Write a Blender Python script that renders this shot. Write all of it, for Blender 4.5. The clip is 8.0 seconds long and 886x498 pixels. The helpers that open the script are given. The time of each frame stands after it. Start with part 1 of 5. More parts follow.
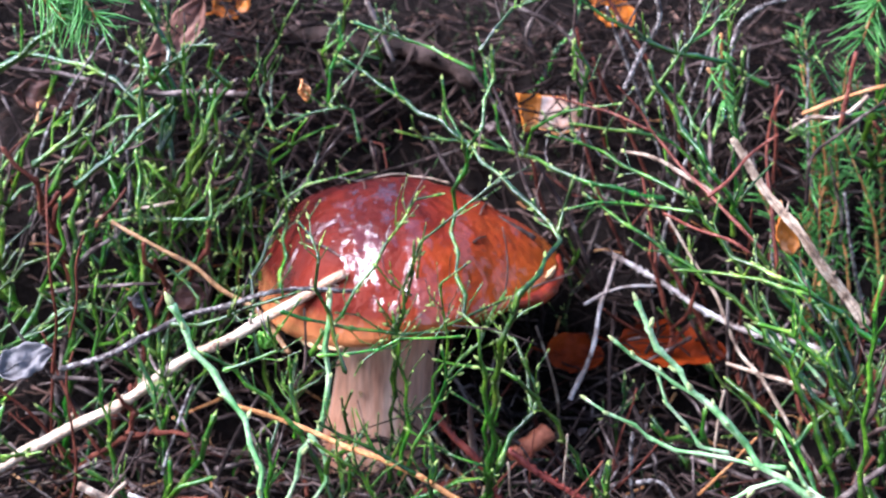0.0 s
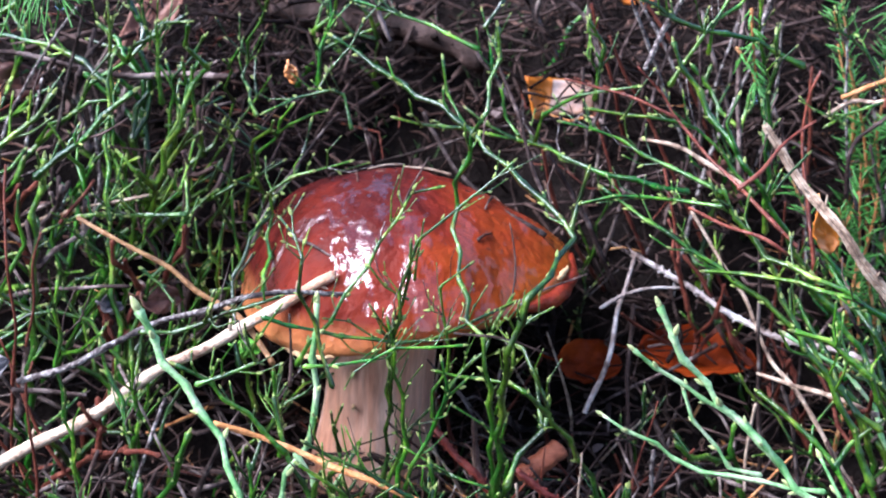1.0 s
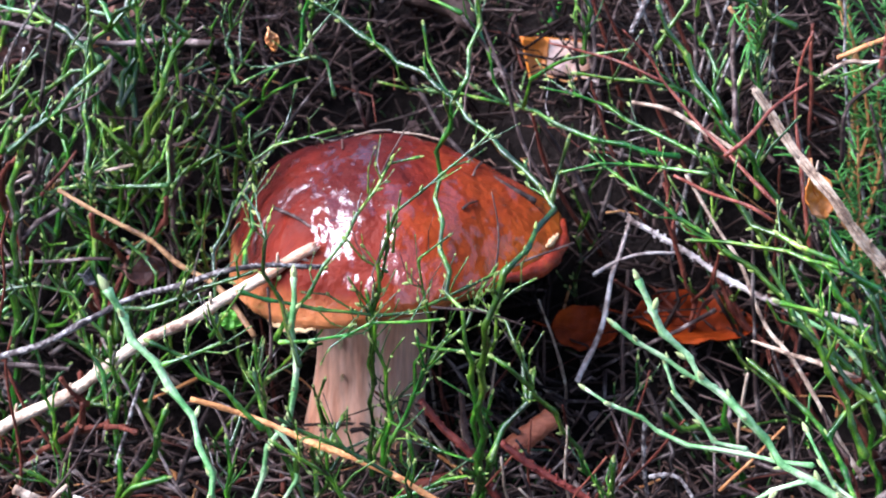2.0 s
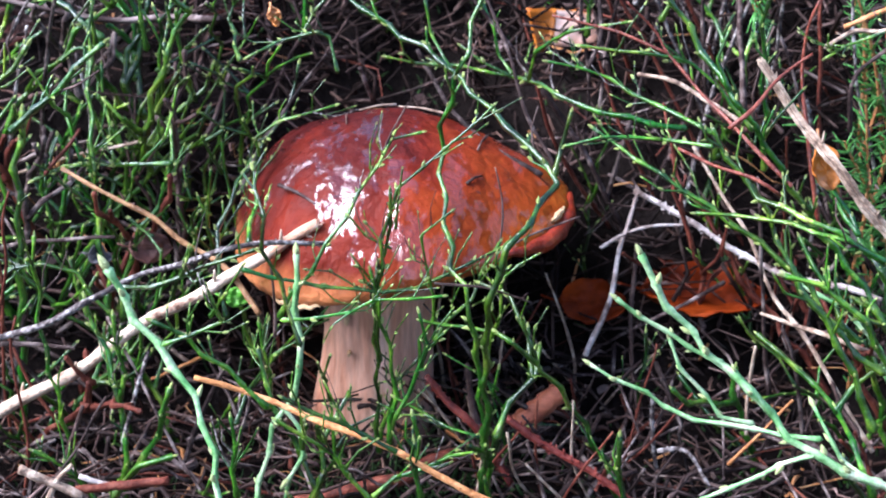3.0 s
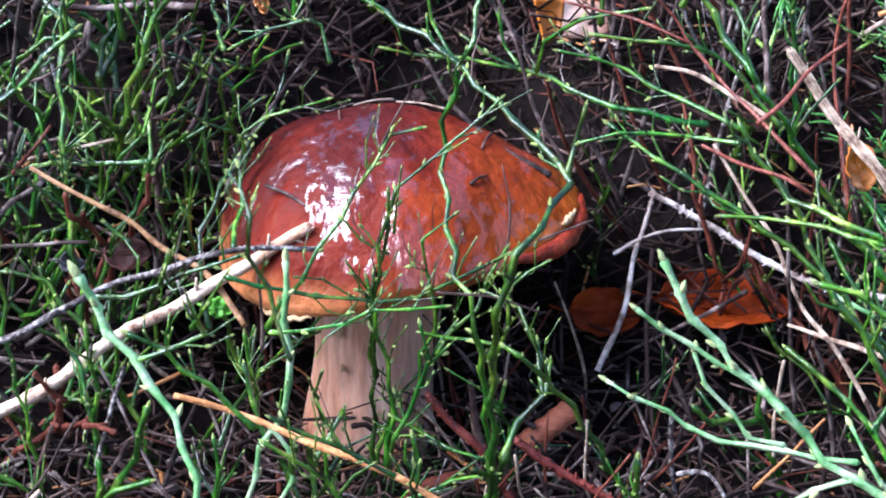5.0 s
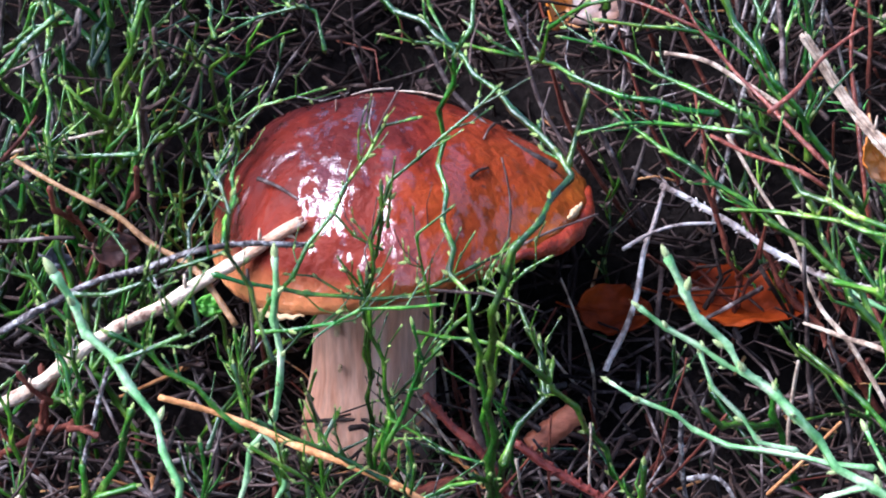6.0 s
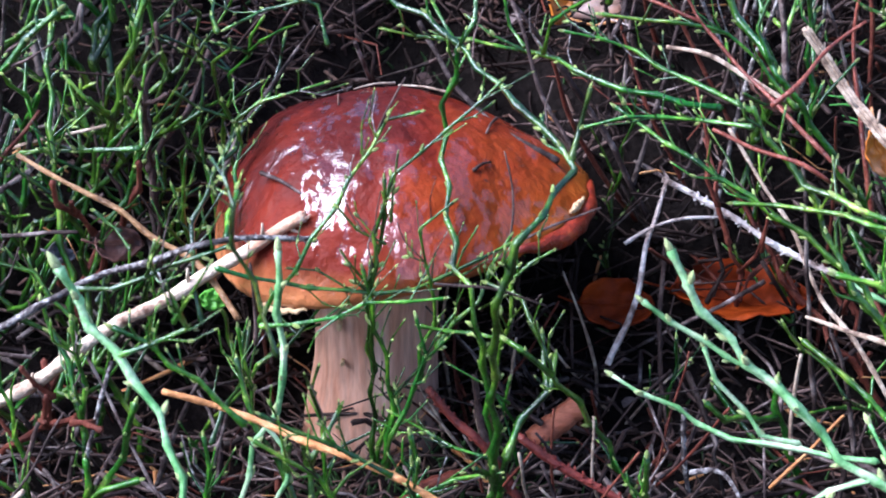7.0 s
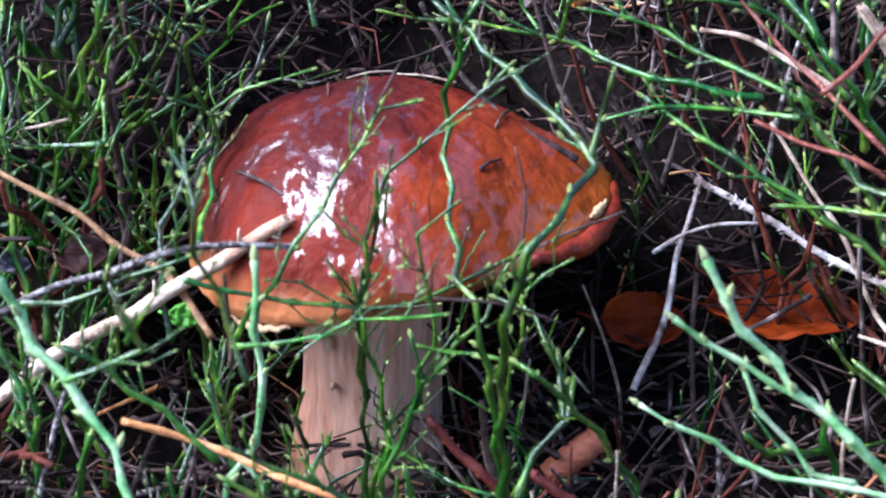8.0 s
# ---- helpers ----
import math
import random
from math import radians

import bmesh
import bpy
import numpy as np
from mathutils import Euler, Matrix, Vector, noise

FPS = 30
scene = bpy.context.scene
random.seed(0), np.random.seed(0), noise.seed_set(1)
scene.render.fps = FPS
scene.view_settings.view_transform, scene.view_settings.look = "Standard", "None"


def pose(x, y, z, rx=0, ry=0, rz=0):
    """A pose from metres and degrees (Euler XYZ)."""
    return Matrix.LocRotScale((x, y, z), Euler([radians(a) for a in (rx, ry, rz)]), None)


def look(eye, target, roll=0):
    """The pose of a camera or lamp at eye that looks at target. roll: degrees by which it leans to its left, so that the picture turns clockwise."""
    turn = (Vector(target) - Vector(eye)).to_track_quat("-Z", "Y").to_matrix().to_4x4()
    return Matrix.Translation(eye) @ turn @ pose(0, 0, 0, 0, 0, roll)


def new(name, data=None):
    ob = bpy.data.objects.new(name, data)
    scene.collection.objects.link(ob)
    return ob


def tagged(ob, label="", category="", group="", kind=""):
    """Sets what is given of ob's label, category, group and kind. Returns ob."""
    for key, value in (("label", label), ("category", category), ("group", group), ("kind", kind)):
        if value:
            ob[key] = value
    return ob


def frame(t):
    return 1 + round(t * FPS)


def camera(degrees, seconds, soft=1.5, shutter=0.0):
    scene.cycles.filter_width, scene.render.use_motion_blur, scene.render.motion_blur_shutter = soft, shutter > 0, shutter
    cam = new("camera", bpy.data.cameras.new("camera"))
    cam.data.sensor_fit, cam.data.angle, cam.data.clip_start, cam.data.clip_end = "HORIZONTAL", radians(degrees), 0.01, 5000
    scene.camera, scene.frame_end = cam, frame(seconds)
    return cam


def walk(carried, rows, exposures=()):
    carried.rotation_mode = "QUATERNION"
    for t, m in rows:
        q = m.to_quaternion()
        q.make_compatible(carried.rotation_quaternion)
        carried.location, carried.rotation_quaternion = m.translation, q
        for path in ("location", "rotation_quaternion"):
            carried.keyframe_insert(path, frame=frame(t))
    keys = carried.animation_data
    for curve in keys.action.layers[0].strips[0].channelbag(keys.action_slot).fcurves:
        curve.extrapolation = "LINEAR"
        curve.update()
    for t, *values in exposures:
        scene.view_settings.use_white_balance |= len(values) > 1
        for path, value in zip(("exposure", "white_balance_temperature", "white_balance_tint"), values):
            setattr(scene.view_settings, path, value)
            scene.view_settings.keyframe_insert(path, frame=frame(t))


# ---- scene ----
cam = camera(25.0, 8.0, soft=1.9)
cam.data.dof.use_dof, cam.data.dof.focus_distance, cam.data.dof.aperture_fstop = True, 0.565, 27.0
PATH = [
    (0, (-0.02620, -0.65557, 0.35186), (0.01652, -0.04031, 0.10835), 2.683),
    (0.3, (-0.02620, -0.65557, 0.35186), (0.01652, -0.04031, 0.10835), 2.683),
    (0.5, (-0.01871, -0.60061, 0.33190), (0.02130, 0.01404, 0.08640), 2.579),
    (1, (-0.01905, -0.59190, 0.32871), (0.02051, 0.02262, 0.08280), 2.573),
    (1.5, (-0.00502, -0.58484, 0.33085), (0.02273, 0.02786, 0.07886), 2.005),
    (2, (0.01256, -0.57778, 0.33744), (0.02459, 0.02828, 0.06870), 1.042),
    (3.5, (0.02231, -0.57330, 0.33953), (0.02231, 0.02766, 0.05931), 0.000),
    (4, (0.02201, -0.57380, 0.33881), (0.02253, 0.02773, 0.05983), 0.017),
    (4.5, (0.01981, -0.57494, 0.33845), (0.02211, 0.02701, 0.06040), 0.091),
    (4.7, (0.01576, -0.55485, 0.32832), (0.02300, 0.04770, 0.05165), 0.321),
    (6, (0.03092, -0.50817, 0.30893), (0.02044, 0.09320, 0.02980), -0.454),
    (6.5, (0.03324, -0.50644, 0.30986), (0.02050, 0.09371, 0.02819), -0.593),
    (7, (0.02898, -0.50861, 0.30864), (0.01995, 0.09218, 0.02821), -0.448),
    (7.5, (0.03127, -0.46335, 0.28665), (0.01712, 0.13904, 0.00988), -0.554),
    (8, (0.03364, -0.44862, 0.27932), (0.01611, 0.15401, 0.00327), -0.726),
]
walk(cam, [(t, look(eye, target, roll)) for t, eye, target, roll in PATH], [(0.0, 1.49, 5520, 16), (0.5, 1.36, 5520, 16), (4.0, 1.42, 5420, 15.5), (8.0, 1.26, 5180, 15)])

# ---- light: a bright overcast sky over a gap in the wood ----
SUN_AT = Vector((-0.66, -0.13, 0.74)).normalized()
world = bpy.data.worlds.new("sky")
scene.world = world
world.use_nodes = True
wn = world.node_tree.nodes
sky = wn.new("ShaderNodeTexSky")
sky.sky_type = "NISHITA"
sky.sun_disc = False
sky.sun_elevation = math.asin(SUN_AT.z)
sky.sun_rotation = math.atan2(SUN_AT.x, SUN_AT.y)
sky.air_density, sky.dust_density, sky.ozone_density = 1.0, 2.0, 1.0
wn["Background"].inputs["Strength"].default_value = 0.15
world.node_tree.links.new(sky.outputs[0], wn["Background"].inputs["Color"])
lamp = bpy.data.lights.new("sun", "SUN")
lamp.energy, lamp.angle, lamp.color = 5.0, radians(46), (1.0, 0.98, 0.95)
sun = new("sun", lamp)
sun.matrix_world = look(SUN_AT * 3, (0, 0, 0))


# ---- materials ----
def shader(name):
    m = bpy.data.materials.new(name)
    m.use_nodes = True
    return m, m.node_tree.nodes, m.node_tree.links, m.node_tree.nodes["Principled BSDF"]


def ramp(nodes, links, source, stops):
    r = nodes.new("ShaderNodeValToRGB")
    while len(r.color_ramp.elements) < len(stops):
        r.color_ramp.elements.new(0.5)
    for e, (p, c) in zip(r.color_ramp.elements, stops):
        e.position, e.color = p, (*c, 1)
    links.new(source, r.inputs[0])
    return r.outputs[0]


def grain(nodes, links, scale, detail=4.0, stretch=(1, 1, 1), rough=0.6):
    """Noise in object space, at real size; scale in ripples a metre."""
    co = nodes.new("ShaderNodeTexCoord")
    mp = nodes.new("ShaderNodeMapping")
    mp.inputs["Scale"].default_value = stretch
    links.new(co.outputs["Object"], mp.inputs[0])
    n = nodes.new("ShaderNodeTexNoise")
    n.inputs["Scale"].default_value, n.inputs["Detail"].default_value, n.inputs["Roughness"].default_value = scale, detail, rough
    links.new(mp.outputs[0], n.inputs["Vector"])
    return n.outputs["Fac"]


def mixed(nodes, links, a, b, fac, mode="MIX"):
    n = nodes.new("ShaderNodeMix")
    n.data_type, n.blend_type = "RGBA", mode
    for s, v in ((n.inputs[6], a), (n.inputs[7], b), (n.inputs[0], fac)):
        if isinstance(v, (int, float)):
            s.default_value = v
        elif isinstance(v, tuple):
            s.default_value = (*v, 1)
        else:
            links.new(v, s)
    return n.outputs[2]


def relief(nodes, links, height, bsdf, strength, distance):
    b = nodes.new("ShaderNodeBump")
    b.inputs["Strength"].default_value, b.inputs["Distance"].default_value = strength, distance
    links.new(height, b.inputs["Height"])
    links.new(b.outputs[0], bsdf.inputs["Normal"])


def each(nodes, links, low, high):
    """A brightness of its own for each object."""
    info = nodes.new("ShaderNodeObjectInfo")
    r = nodes.new("ShaderNodeMapRange")
    r.inputs["To Min"].default_value, r.inputs["To Max"].default_value = low, high
    links.new(info.outputs["Random"], r.inputs[0])
    return r.outputs[0]


def plant(name, stops, scale, rough=0.35, spread=(0.7, 1.3), stretch=(1, 1, 1), bump=0.8, coat=0.0, fine=900, gloss=0.25, hue=0.0, motley=None):
    """Mottled plant or wood surface: patches, a finer grain over them, a tone for each object."""
    m, n, l, b = shader(name)
    c = ramp(n, l, grain(n, l, scale, 5, stretch), stops)
    f = grain(n, l, fine, 3, stretch)
    c = mixed(n, l, c, ramp(n, l, f, [(0.3, (0.55, 0.55, 0.55)), (0.7, (1.35, 1.35, 1.35))]), 0.6, "MULTIPLY")
    h = n.new("ShaderNodeHueSaturation")
    l.new(c, h.inputs["Color"])
    tone = each(n, l, *spread)
    if motley:
        piece = n.new("ShaderNodeNewGeometry")
        own = n.new("ShaderNodeMapRange")
        own.inputs["To Min"].default_value, own.inputs["To Max"].default_value = motley
        l.new(piece.outputs["Random Per Island"], own.inputs[0])
        both = n.new("ShaderNodeMath")
        both.operation = "MULTIPLY"
        l.new(tone, both.inputs[0])
        l.new(own.outputs[0], both.inputs[1])
        tone = both.outputs[0]
    l.new(tone, h.inputs["Value"])
    if hue:
        l.new(ramp(n, l, grain(n, l, 22, 2), [(0.3, (0.5 - hue,) * 3), (0.7, (0.5 + hue,) * 3)]), h.inputs["Hue"])
    l.new(h.outputs[0], b.inputs["Base Color"])
    b.inputs["Roughness"].default_value = rough
    b.inputs["Coat Weight"].default_value = coat
    b.inputs["Coat Roughness"].default_value = 0.11
    b.inputs["Specular IOR Level"].default_value = gloss
    b.inputs["Coat IOR"].default_value = 1.5
    relief(n, l, f, b, bump, 0.0008)
    l.new(b.inputs["Normal"].links[0].from_socket, b.inputs["Coat Normal"])
    return m


GREEN = plant("green_stem", [(0.32, (0.006, 0.024, 0.002)), (0.46, (0.019, 0.070, 0.004)), (0.57, (0.050, 0.140, 0.007)), (0.67, (0.17, 0.29, 0.030)), (0.75, (0.07, 0.035, 0.022))], 120, 0.30, (0.35, 1.5), bump=0.55, coat=0.8, fine=800, hue=0.035)
PALE_GREEN = plant("pale_green_stem", [(0.34, (0.08, 0.22, 0.06)), (0.46, (0.19, 0.38, 0.14)), (0.57, (0.38, 0.54, 0.28)), (0.67, (0.62, 0.67, 0.42))], 110, 0.34, (0.8, 1.15), bump=0.35, coat=0.6)
PALE_BUD = plant("pale_bud_skin", [(0.3, (0.42, 0.56, 0.16)), (0.6, (0.74, 0.78, 0.36))], 300, 0.4, (0.85, 1.1), coat=0.3)
BUD = plant("bud_skin", [(0.3, (0.16, 0.32, 0.04)), (0.5, (0.40, 0.50, 0.12)), (0.7, (0.70, 0.68, 0.32))], 300, 0.35, (0.45, 1.3), coat=0.4)
PALE_WOOD = plant("pale_wood", [(0.33, (0.14, 0.065, 0.04)), (0.41, (0.44, 0.29, 0.20)), (0.52, (0.64, 0.47, 0.34)), (0.8, (0.76, 0.60, 0.47))], 150, 0.6, (0.95, 1.05))
TAN_WOOD = plant("tan_wood", [(0.32, (0.09, 0.05, 0.035)), (0.47, (0.34, 0.23, 0.16)), (0.62, (0.58, 0.45, 0.34))], 230, 0.6, (0.7, 1.1))
BROWN_STALK = plant("brown_stalk", [(0.28, (0.06, 0.030, 0.016)), (0.5, (0.24, 0.115, 0.045)), (0.72, (0.44, 0.25, 0.11))], 160, 0.45, (1, 1), coat=0.2)
PEELED_WOOD = plant("peeled_wood", [(0.3, (0.36, 0.15, 0.075)), (0.5, (0.54, 0.30, 0.19)), (0.7, (0.66, 0.46, 0.33))], 150, 0.55, (1, 1))
ORANGE_WOOD = plant("orange_wood", [(0.25, (0.22, 0.075, 0.024)), (0.5, (0.52, 0.22, 0.075)), (0.75, (0.68, 0.40, 0.19))], 210, 0.5, (0.7, 1.1), coat=0.1, motley=(0.5, 1.6))
RED_WOOD = plant("red_wood", [(0.25, (0.026, 0.010, 0.008)), (0.5, (0.095, 0.024, 0.015)), (0.75, (0.20, 0.068, 0.042))], 150, 0.5, (0.6, 1.2), coat=0.0, gloss=0.12, motley=(0.3, 1.9))
GREY_WOOD = plant("grey_wood", [(0.34, (0.013, 0.008, 0.007)), (0.50, (0.045, 0.028, 0.025)), (0.66, (0.24, 0.185, 0.165))], 120, 0.6, (0.5, 1.25), gloss=0.12, motley=(0.3, 1.9))
WHITE_WOOD = plant("white_lichen_wood", [(0.34, (0.12, 0.08, 0.065)), (0.47, (0.36, 0.28, 0.25)), (0.58, (0.58, 0.50, 0.46)), (0.7, (0.72, 0.66, 0.62))], 160, 0.7, (0.9, 1.05), bump=1.0)
RUST_WOOD = plant("rust_wood", [(0.3, (0.05, 0.010, 0.007)), (0.5, (0.155, 0.033, 0.018)), (0.7, (0.31, 0.095, 0.060))], 150, 0.4, (0.9, 1.1), coat=0.3)
BRIGHT_RED_WOOD = plant("bright_red_wood", [(0.25, (0.05, 0.008, 0.006)), (0.5, (0.15, 0.025, 0.017)), (0.75, (0.27, 0.064, 0.042))], 220, 0.45, (0.8, 1.2), coat=0.2)
LICHEN_WOOD = plant("lichen_wood", [(0.36, (0.030, 0.021, 0.020)), (0.48, (0.10, 0.075, 0.07)), (0.58, (0.33, 0.29, 0.27)), (0.70, (0.58, 0.53, 0.50))], 420, 0.7, (0.7, 1.1), bump=0.9)
DARK_WOOD = plant("dark_wood", [(0.25, (0.016, 0.0092, 0.0080)), (0.5, (0.050, 0.030, 0.0255)), (0.75, (0.15, 0.102, 0.088))], 120, 0.5, (0.6, 1.3), coat=0.05, gloss=0.1, motley=(0.3, 1.9))
# DARK_WOOD at under half its brightness: the bank's shade put into the colour
SHADED_BANK_WOOD = plant("shaded_bank_twiglet", [(0.3, (0.006, 0.004, 0.0035)), (0.5, (0.020, 0.0118, 0.0098)), (0.7, (0.068, 0.044, 0.038))], 90, 0.6, (0.9, 1.1), gloss=0.06, motley=(0.3, 1.9))
NEEDLE = plant("dead_needle", [(0.3, (0.028, 0.015, 0.012)), (0.5, (0.090, 0.048, 0.036)), (0.7, (0.20, 0.118, 0.090))], 30, 0.5, (0.9, 1.1), gloss=0.1, motley=(0.3, 1.9))
SPRUCE = plant("spruce_needle", [(0.3, (0.035, 0.12, 0.015)), (0.55, (0.07, 0.23, 0.04)), (0.8, (0.15, 0.34, 0.10))], 90, 0.35, (0.8, 1.2), coat=0.3)
MOSS = plant("moss", [(0.3, (0.02, 0.045, 0.012)), (0.6, (0.05, 0.10, 0.025))], 80, 0.7, (0.8, 1.2))
LEAF_RED = plant("red_leaf", [(0.28, (0.040, 0.005, 0.002)), (0.5, (0.15, 0.019, 0.002)), (0.72, (0.29, 0.046, 0.003))], 45, 0.55, (0.9, 1.1), coat=0.0, fine=250, bump=0.4, gloss=0.08)
LEAF_ORANGE = plant("orange_leaf", [(0.25, (0.46, 0.10, 0.009)), (0.50, (0.62, 0.19, 0.018)), (0.72, (0.66, 0.36, 0.20))], 40, 0.45, (0.9, 1.1), coat=0.3, fine=300, bump=0.4)
LEAF_PALE = plant("pale_leaf_face", [(0.30, (0.40, 0.15, 0.06)), (0.46, (0.52, 0.31, 0.23)), (0.62, (0.60, 0.45, 0.40))], 70, 0.45, (0.95, 1.05), coat=0.2, fine=300, bump=0.4)
LEAF_BROWN = plant("brown_leaf", [(0.25, (0.045, 0.018, 0.014)), (0.5, (0.12, 0.050, 0.036)), (0.75, (0.20, 0.10, 0.076))], 40, 0.5, (0.8, 1.2), fine=300)
LEAF_TAN = plant("tan_leaf", [(0.28, (0.10, 0.035, 0.024)), (0.5, (0.26, 0.115, 0.080)), (0.72, (0.36, 0.19, 0.14))], 60, 0.5, (0.9, 1.1), stretch=(1, 1, 0.4), fine=300)
LEAF_GREY = plant("grey_leaf", [(0.25, (0.06, 0.05, 0.052)), (0.5, (0.13, 0.115, 0.118)), (0.75, (0.25, 0.225, 0.225))], 60, 0.5, (0.8, 1.2), fine=300)
LEAF_GREEN = plant("green_leaf", [(0.25, (0.06, 0.22, 0.02)), (0.6, (0.14, 0.38, 0.04))], 60, 0.35, (0.9, 1.1), fine=400)
BARK = plant("bark_chip", [(0.25, (0.16, 0.04, 0.022)), (0.5, (0.42, 0.13, 0.065)), (0.75, (0.60, 0.27, 0.17))], 90, 0.5, (0.9, 1.1), stretch=(0.3, 1, 1))
SCRAP = plant("leaf_scrap", [(0.3, (0.036, 0.021, 0.018)), (0.6, (0.102, 0.075, 0.069))], 40, 0.5, (0.6, 1.3), gloss=0.06, motley=(0.3, 1.9))


def cap_skin():
    m, n, l, b = shader("cap_skin")
    co = n.new("ShaderNodeTexCoord")
    sep = n.new("ShaderNodeSeparateXYZ")
    l.new(co.outputs["Object"], sep.inputs[0])
    big = grain(n, l, 34, 4)
    # the skin pales from chestnut to orange towards the rim and on one flank
    drift = n.new("ShaderNodeMath")
    drift.operation = "MULTIPLY_ADD"
    l.new(sep.outputs["X"], drift.inputs[0])
    drift.inputs[1].default_value = 6.0
    l.new(big, drift.inputs[2])
    low = n.new("ShaderNodeMath")
    low.operation = "MULTIPLY_ADD"
    l.new(sep.outputs["Z"], low.inputs[0])
    low.inputs[1].default_value = -9.5
    l.new(drift.outputs[0], low.inputs[2])
    c = ramp(n, l, low.outputs[0], [(0.0, (0.060, 0.006, 0.004)), (0.20, (0.12, 0.011, 0.004)), (0.42, (0.20, 0.026, 0.005)), (0.66, (0.25, 0.042, 0.004)), (0.90, (0.37, 0.090, 0.008))])
    # a paler fringe where the skin wraps the rim
    c = mixed(n, l, c, (0.66, 0.25, 0.09), ramp(n, l, sep.outputs["Z"], [(0.0, (0.75, 0.75, 0.75)), (0.011, (0, 0, 0))]))
    streak = grain(n, l, 110, 3)
    c = mixed(n, l, c, ramp(n, l, streak, [(0.3, (0.70, 0.62, 0.58)), (0.7, (1.20, 1.25, 1.25))]), 0.28, "MULTIPLY")
    spots = grain(n, l, 150, 2)
    c = mixed(n, l, c, (0.03, 0.012, 0.012), ramp(n, l, spots, [(0.70, (0, 0, 0)), (0.76, (1, 1, 1))]))
    l.new(c, b.inputs["Base Color"])
    b.inputs["Subsurface Weight"].default_value = 0.08
    b.inputs["Subsurface Radius"].default_value = (0.004, 0.0012, 0.0005)
    l.new(ramp(n, l, grain(n, l, 90, 3), [(0.35, (0.50, 0.50, 0.50)), (0.65, (0.65, 0.65, 0.65))]), b.inputs["Roughness"])
    b.inputs["Coat Weight"].default_value, b.inputs["Coat Roughness"].default_value = 1.0, 0.035
    # water lies in smears: some of the skin is wet, some only damp
    film = n.new("ShaderNodeMath")
    film.operation = "MULTIPLY_ADD"
    l.new(grain(n, l, 420, 6, (1, 0.6, 0.5), 0.7), film.inputs[0])
    film.inputs[1].default_value = 0.5
    l.new(grain(n, l, 95, 3, (1, 0.55, 0.45)), film.inputs[2])
    l.new(ramp(n, l, film.outputs[0], [(0.770, (0.0, 0.0, 0.0)), (0.790, (1, 1, 1))]), b.inputs["Coat Weight"])
    b.inputs["Coat IOR"].default_value = 1.75
    wrinkle = n.new("ShaderNodeMath")
    wrinkle.operation = "MULTIPLY_ADD"
    l.new(grain(n, l, 240, 3, (1, 1, 0.7), 0.5), wrinkle.inputs[0])
    wrinkle.inputs[1].default_value = 0.24
    l.new(grain(n, l, 75, 2, (1, 1, 0.6)), wrinkle.inputs[2])
    pimple = n.new("ShaderNodeMath")
    pimple.operation = "MULTIPLY_ADD"
    l.new(grain(n, l, 520, 3), pimple.inputs[0])
    pimple.inputs[1].default_value = 0.13
    l.new(wrinkle.outputs[0], pimple.inputs[2])
    b.inputs["Specular IOR Level"].default_value = 0.1
    relief(n, l, pimple.outputs[0], b, 0.8, 0.0042)
    for k in b.inputs["Coat Normal"], :
        l.new(b.inputs["Normal"].links[0].from_socket, k)
    return m


CAP = cap_skin()
CAP_EDGE = plant("cap_edge_skin", [(0.3, (0.12, 0.010, 0.004)), (0.6, (0.25, 0.026, 0.006)), (0.8, (0.34, 0.07, 0.015))], 160, 0.4, (1, 1), coat=0.3, fine=700)
PORES = plant("pores", [(0.3, (0.50, 0.34, 0.14)), (0.6, (0.66, 0.50, 0.26)), (0.8, (0.72, 0.60, 0.38))], 300, 0.7, (1, 1), fine=1800, bump=0.8)
FLESH = plant("torn_flesh", [(0.3, (0.42, 0.24, 0.11)), (0.7, (0.62, 0.44, 0.25))], 200, 0.6, (1, 1))
STIPE = plant("stipe_skin", [(0.30, (0.42, 0.17, 0.095)), (0.46, (0.52, 0.26, 0.165)), (0.58, (0.58, 0.33, 0.23)), (0.70, (0.68, 0.44, 0.33))], 160, 0.55, (1, 1), stretch=(1, 1, 0.13), fine=600, bump=0.4)


def water():
    m, n, l, b = shader("water_drop")
    b.inputs["Transmission Weight"].default_value, b.inputs["Roughness"].default_value, b.inputs["IOR"].default_value = 1.0, 0.0, 1.33
    return m


WATER = water()


def soil():
    m, n, l, b = shader("forest_soil")
    c = ramp(n, l, grain(n, l, 35, 8), [(0.3, (0.006, 0.0045, 0.0040)), (0.5, (0.013, 0.0098, 0.0088)), (0.7, (0.030, 0.0225, 0.0205))])
    f = grain(n, l, 420, 6, (1, 1, 1), 0.75)
    c = mixed(n, l, c, ramp(n, l, f, [(0.35, (0.35, 0.35, 0.35)), (0.65, (1.7, 1.6, 1.55))]), 0.8, "MULTIPLY")
    l.new(c, b.inputs["Base Color"])
    b.inputs["Roughness"].default_value = 0.85
    b.inputs["Specular IOR Level"].default_value = 0.03
    relief(n, l, f, b, 1.0, 0.003)
    return m


SOIL = soil()


# ---- shared builders ----
def mesh_of(name, bm, material, smooth=True):
    data = bpy.data.meshes.new(name)
    bm.to_mesh(data)
    bm.free()
    data.materials.append(material)
    if smooth:
        data.shade_smooth()
    return data


def part(name, bm, material, parent, label="", smooth=True):
    """Links a bmesh as one mesh object under a thing or a part; its points are given in the world."""
    data = bm if isinstance(bm, bpy.types.Mesh) else mesh_of(name, bm, material, smooth)
    ob = new(name, data)
    if parent is not None:
        ob.parent = parent
        ob.matrix_parent_inverse = Matrix.Translation(parent.location).inverted() if parent.parent is None else Matrix()
    return tagged(ob, label) if label else ob


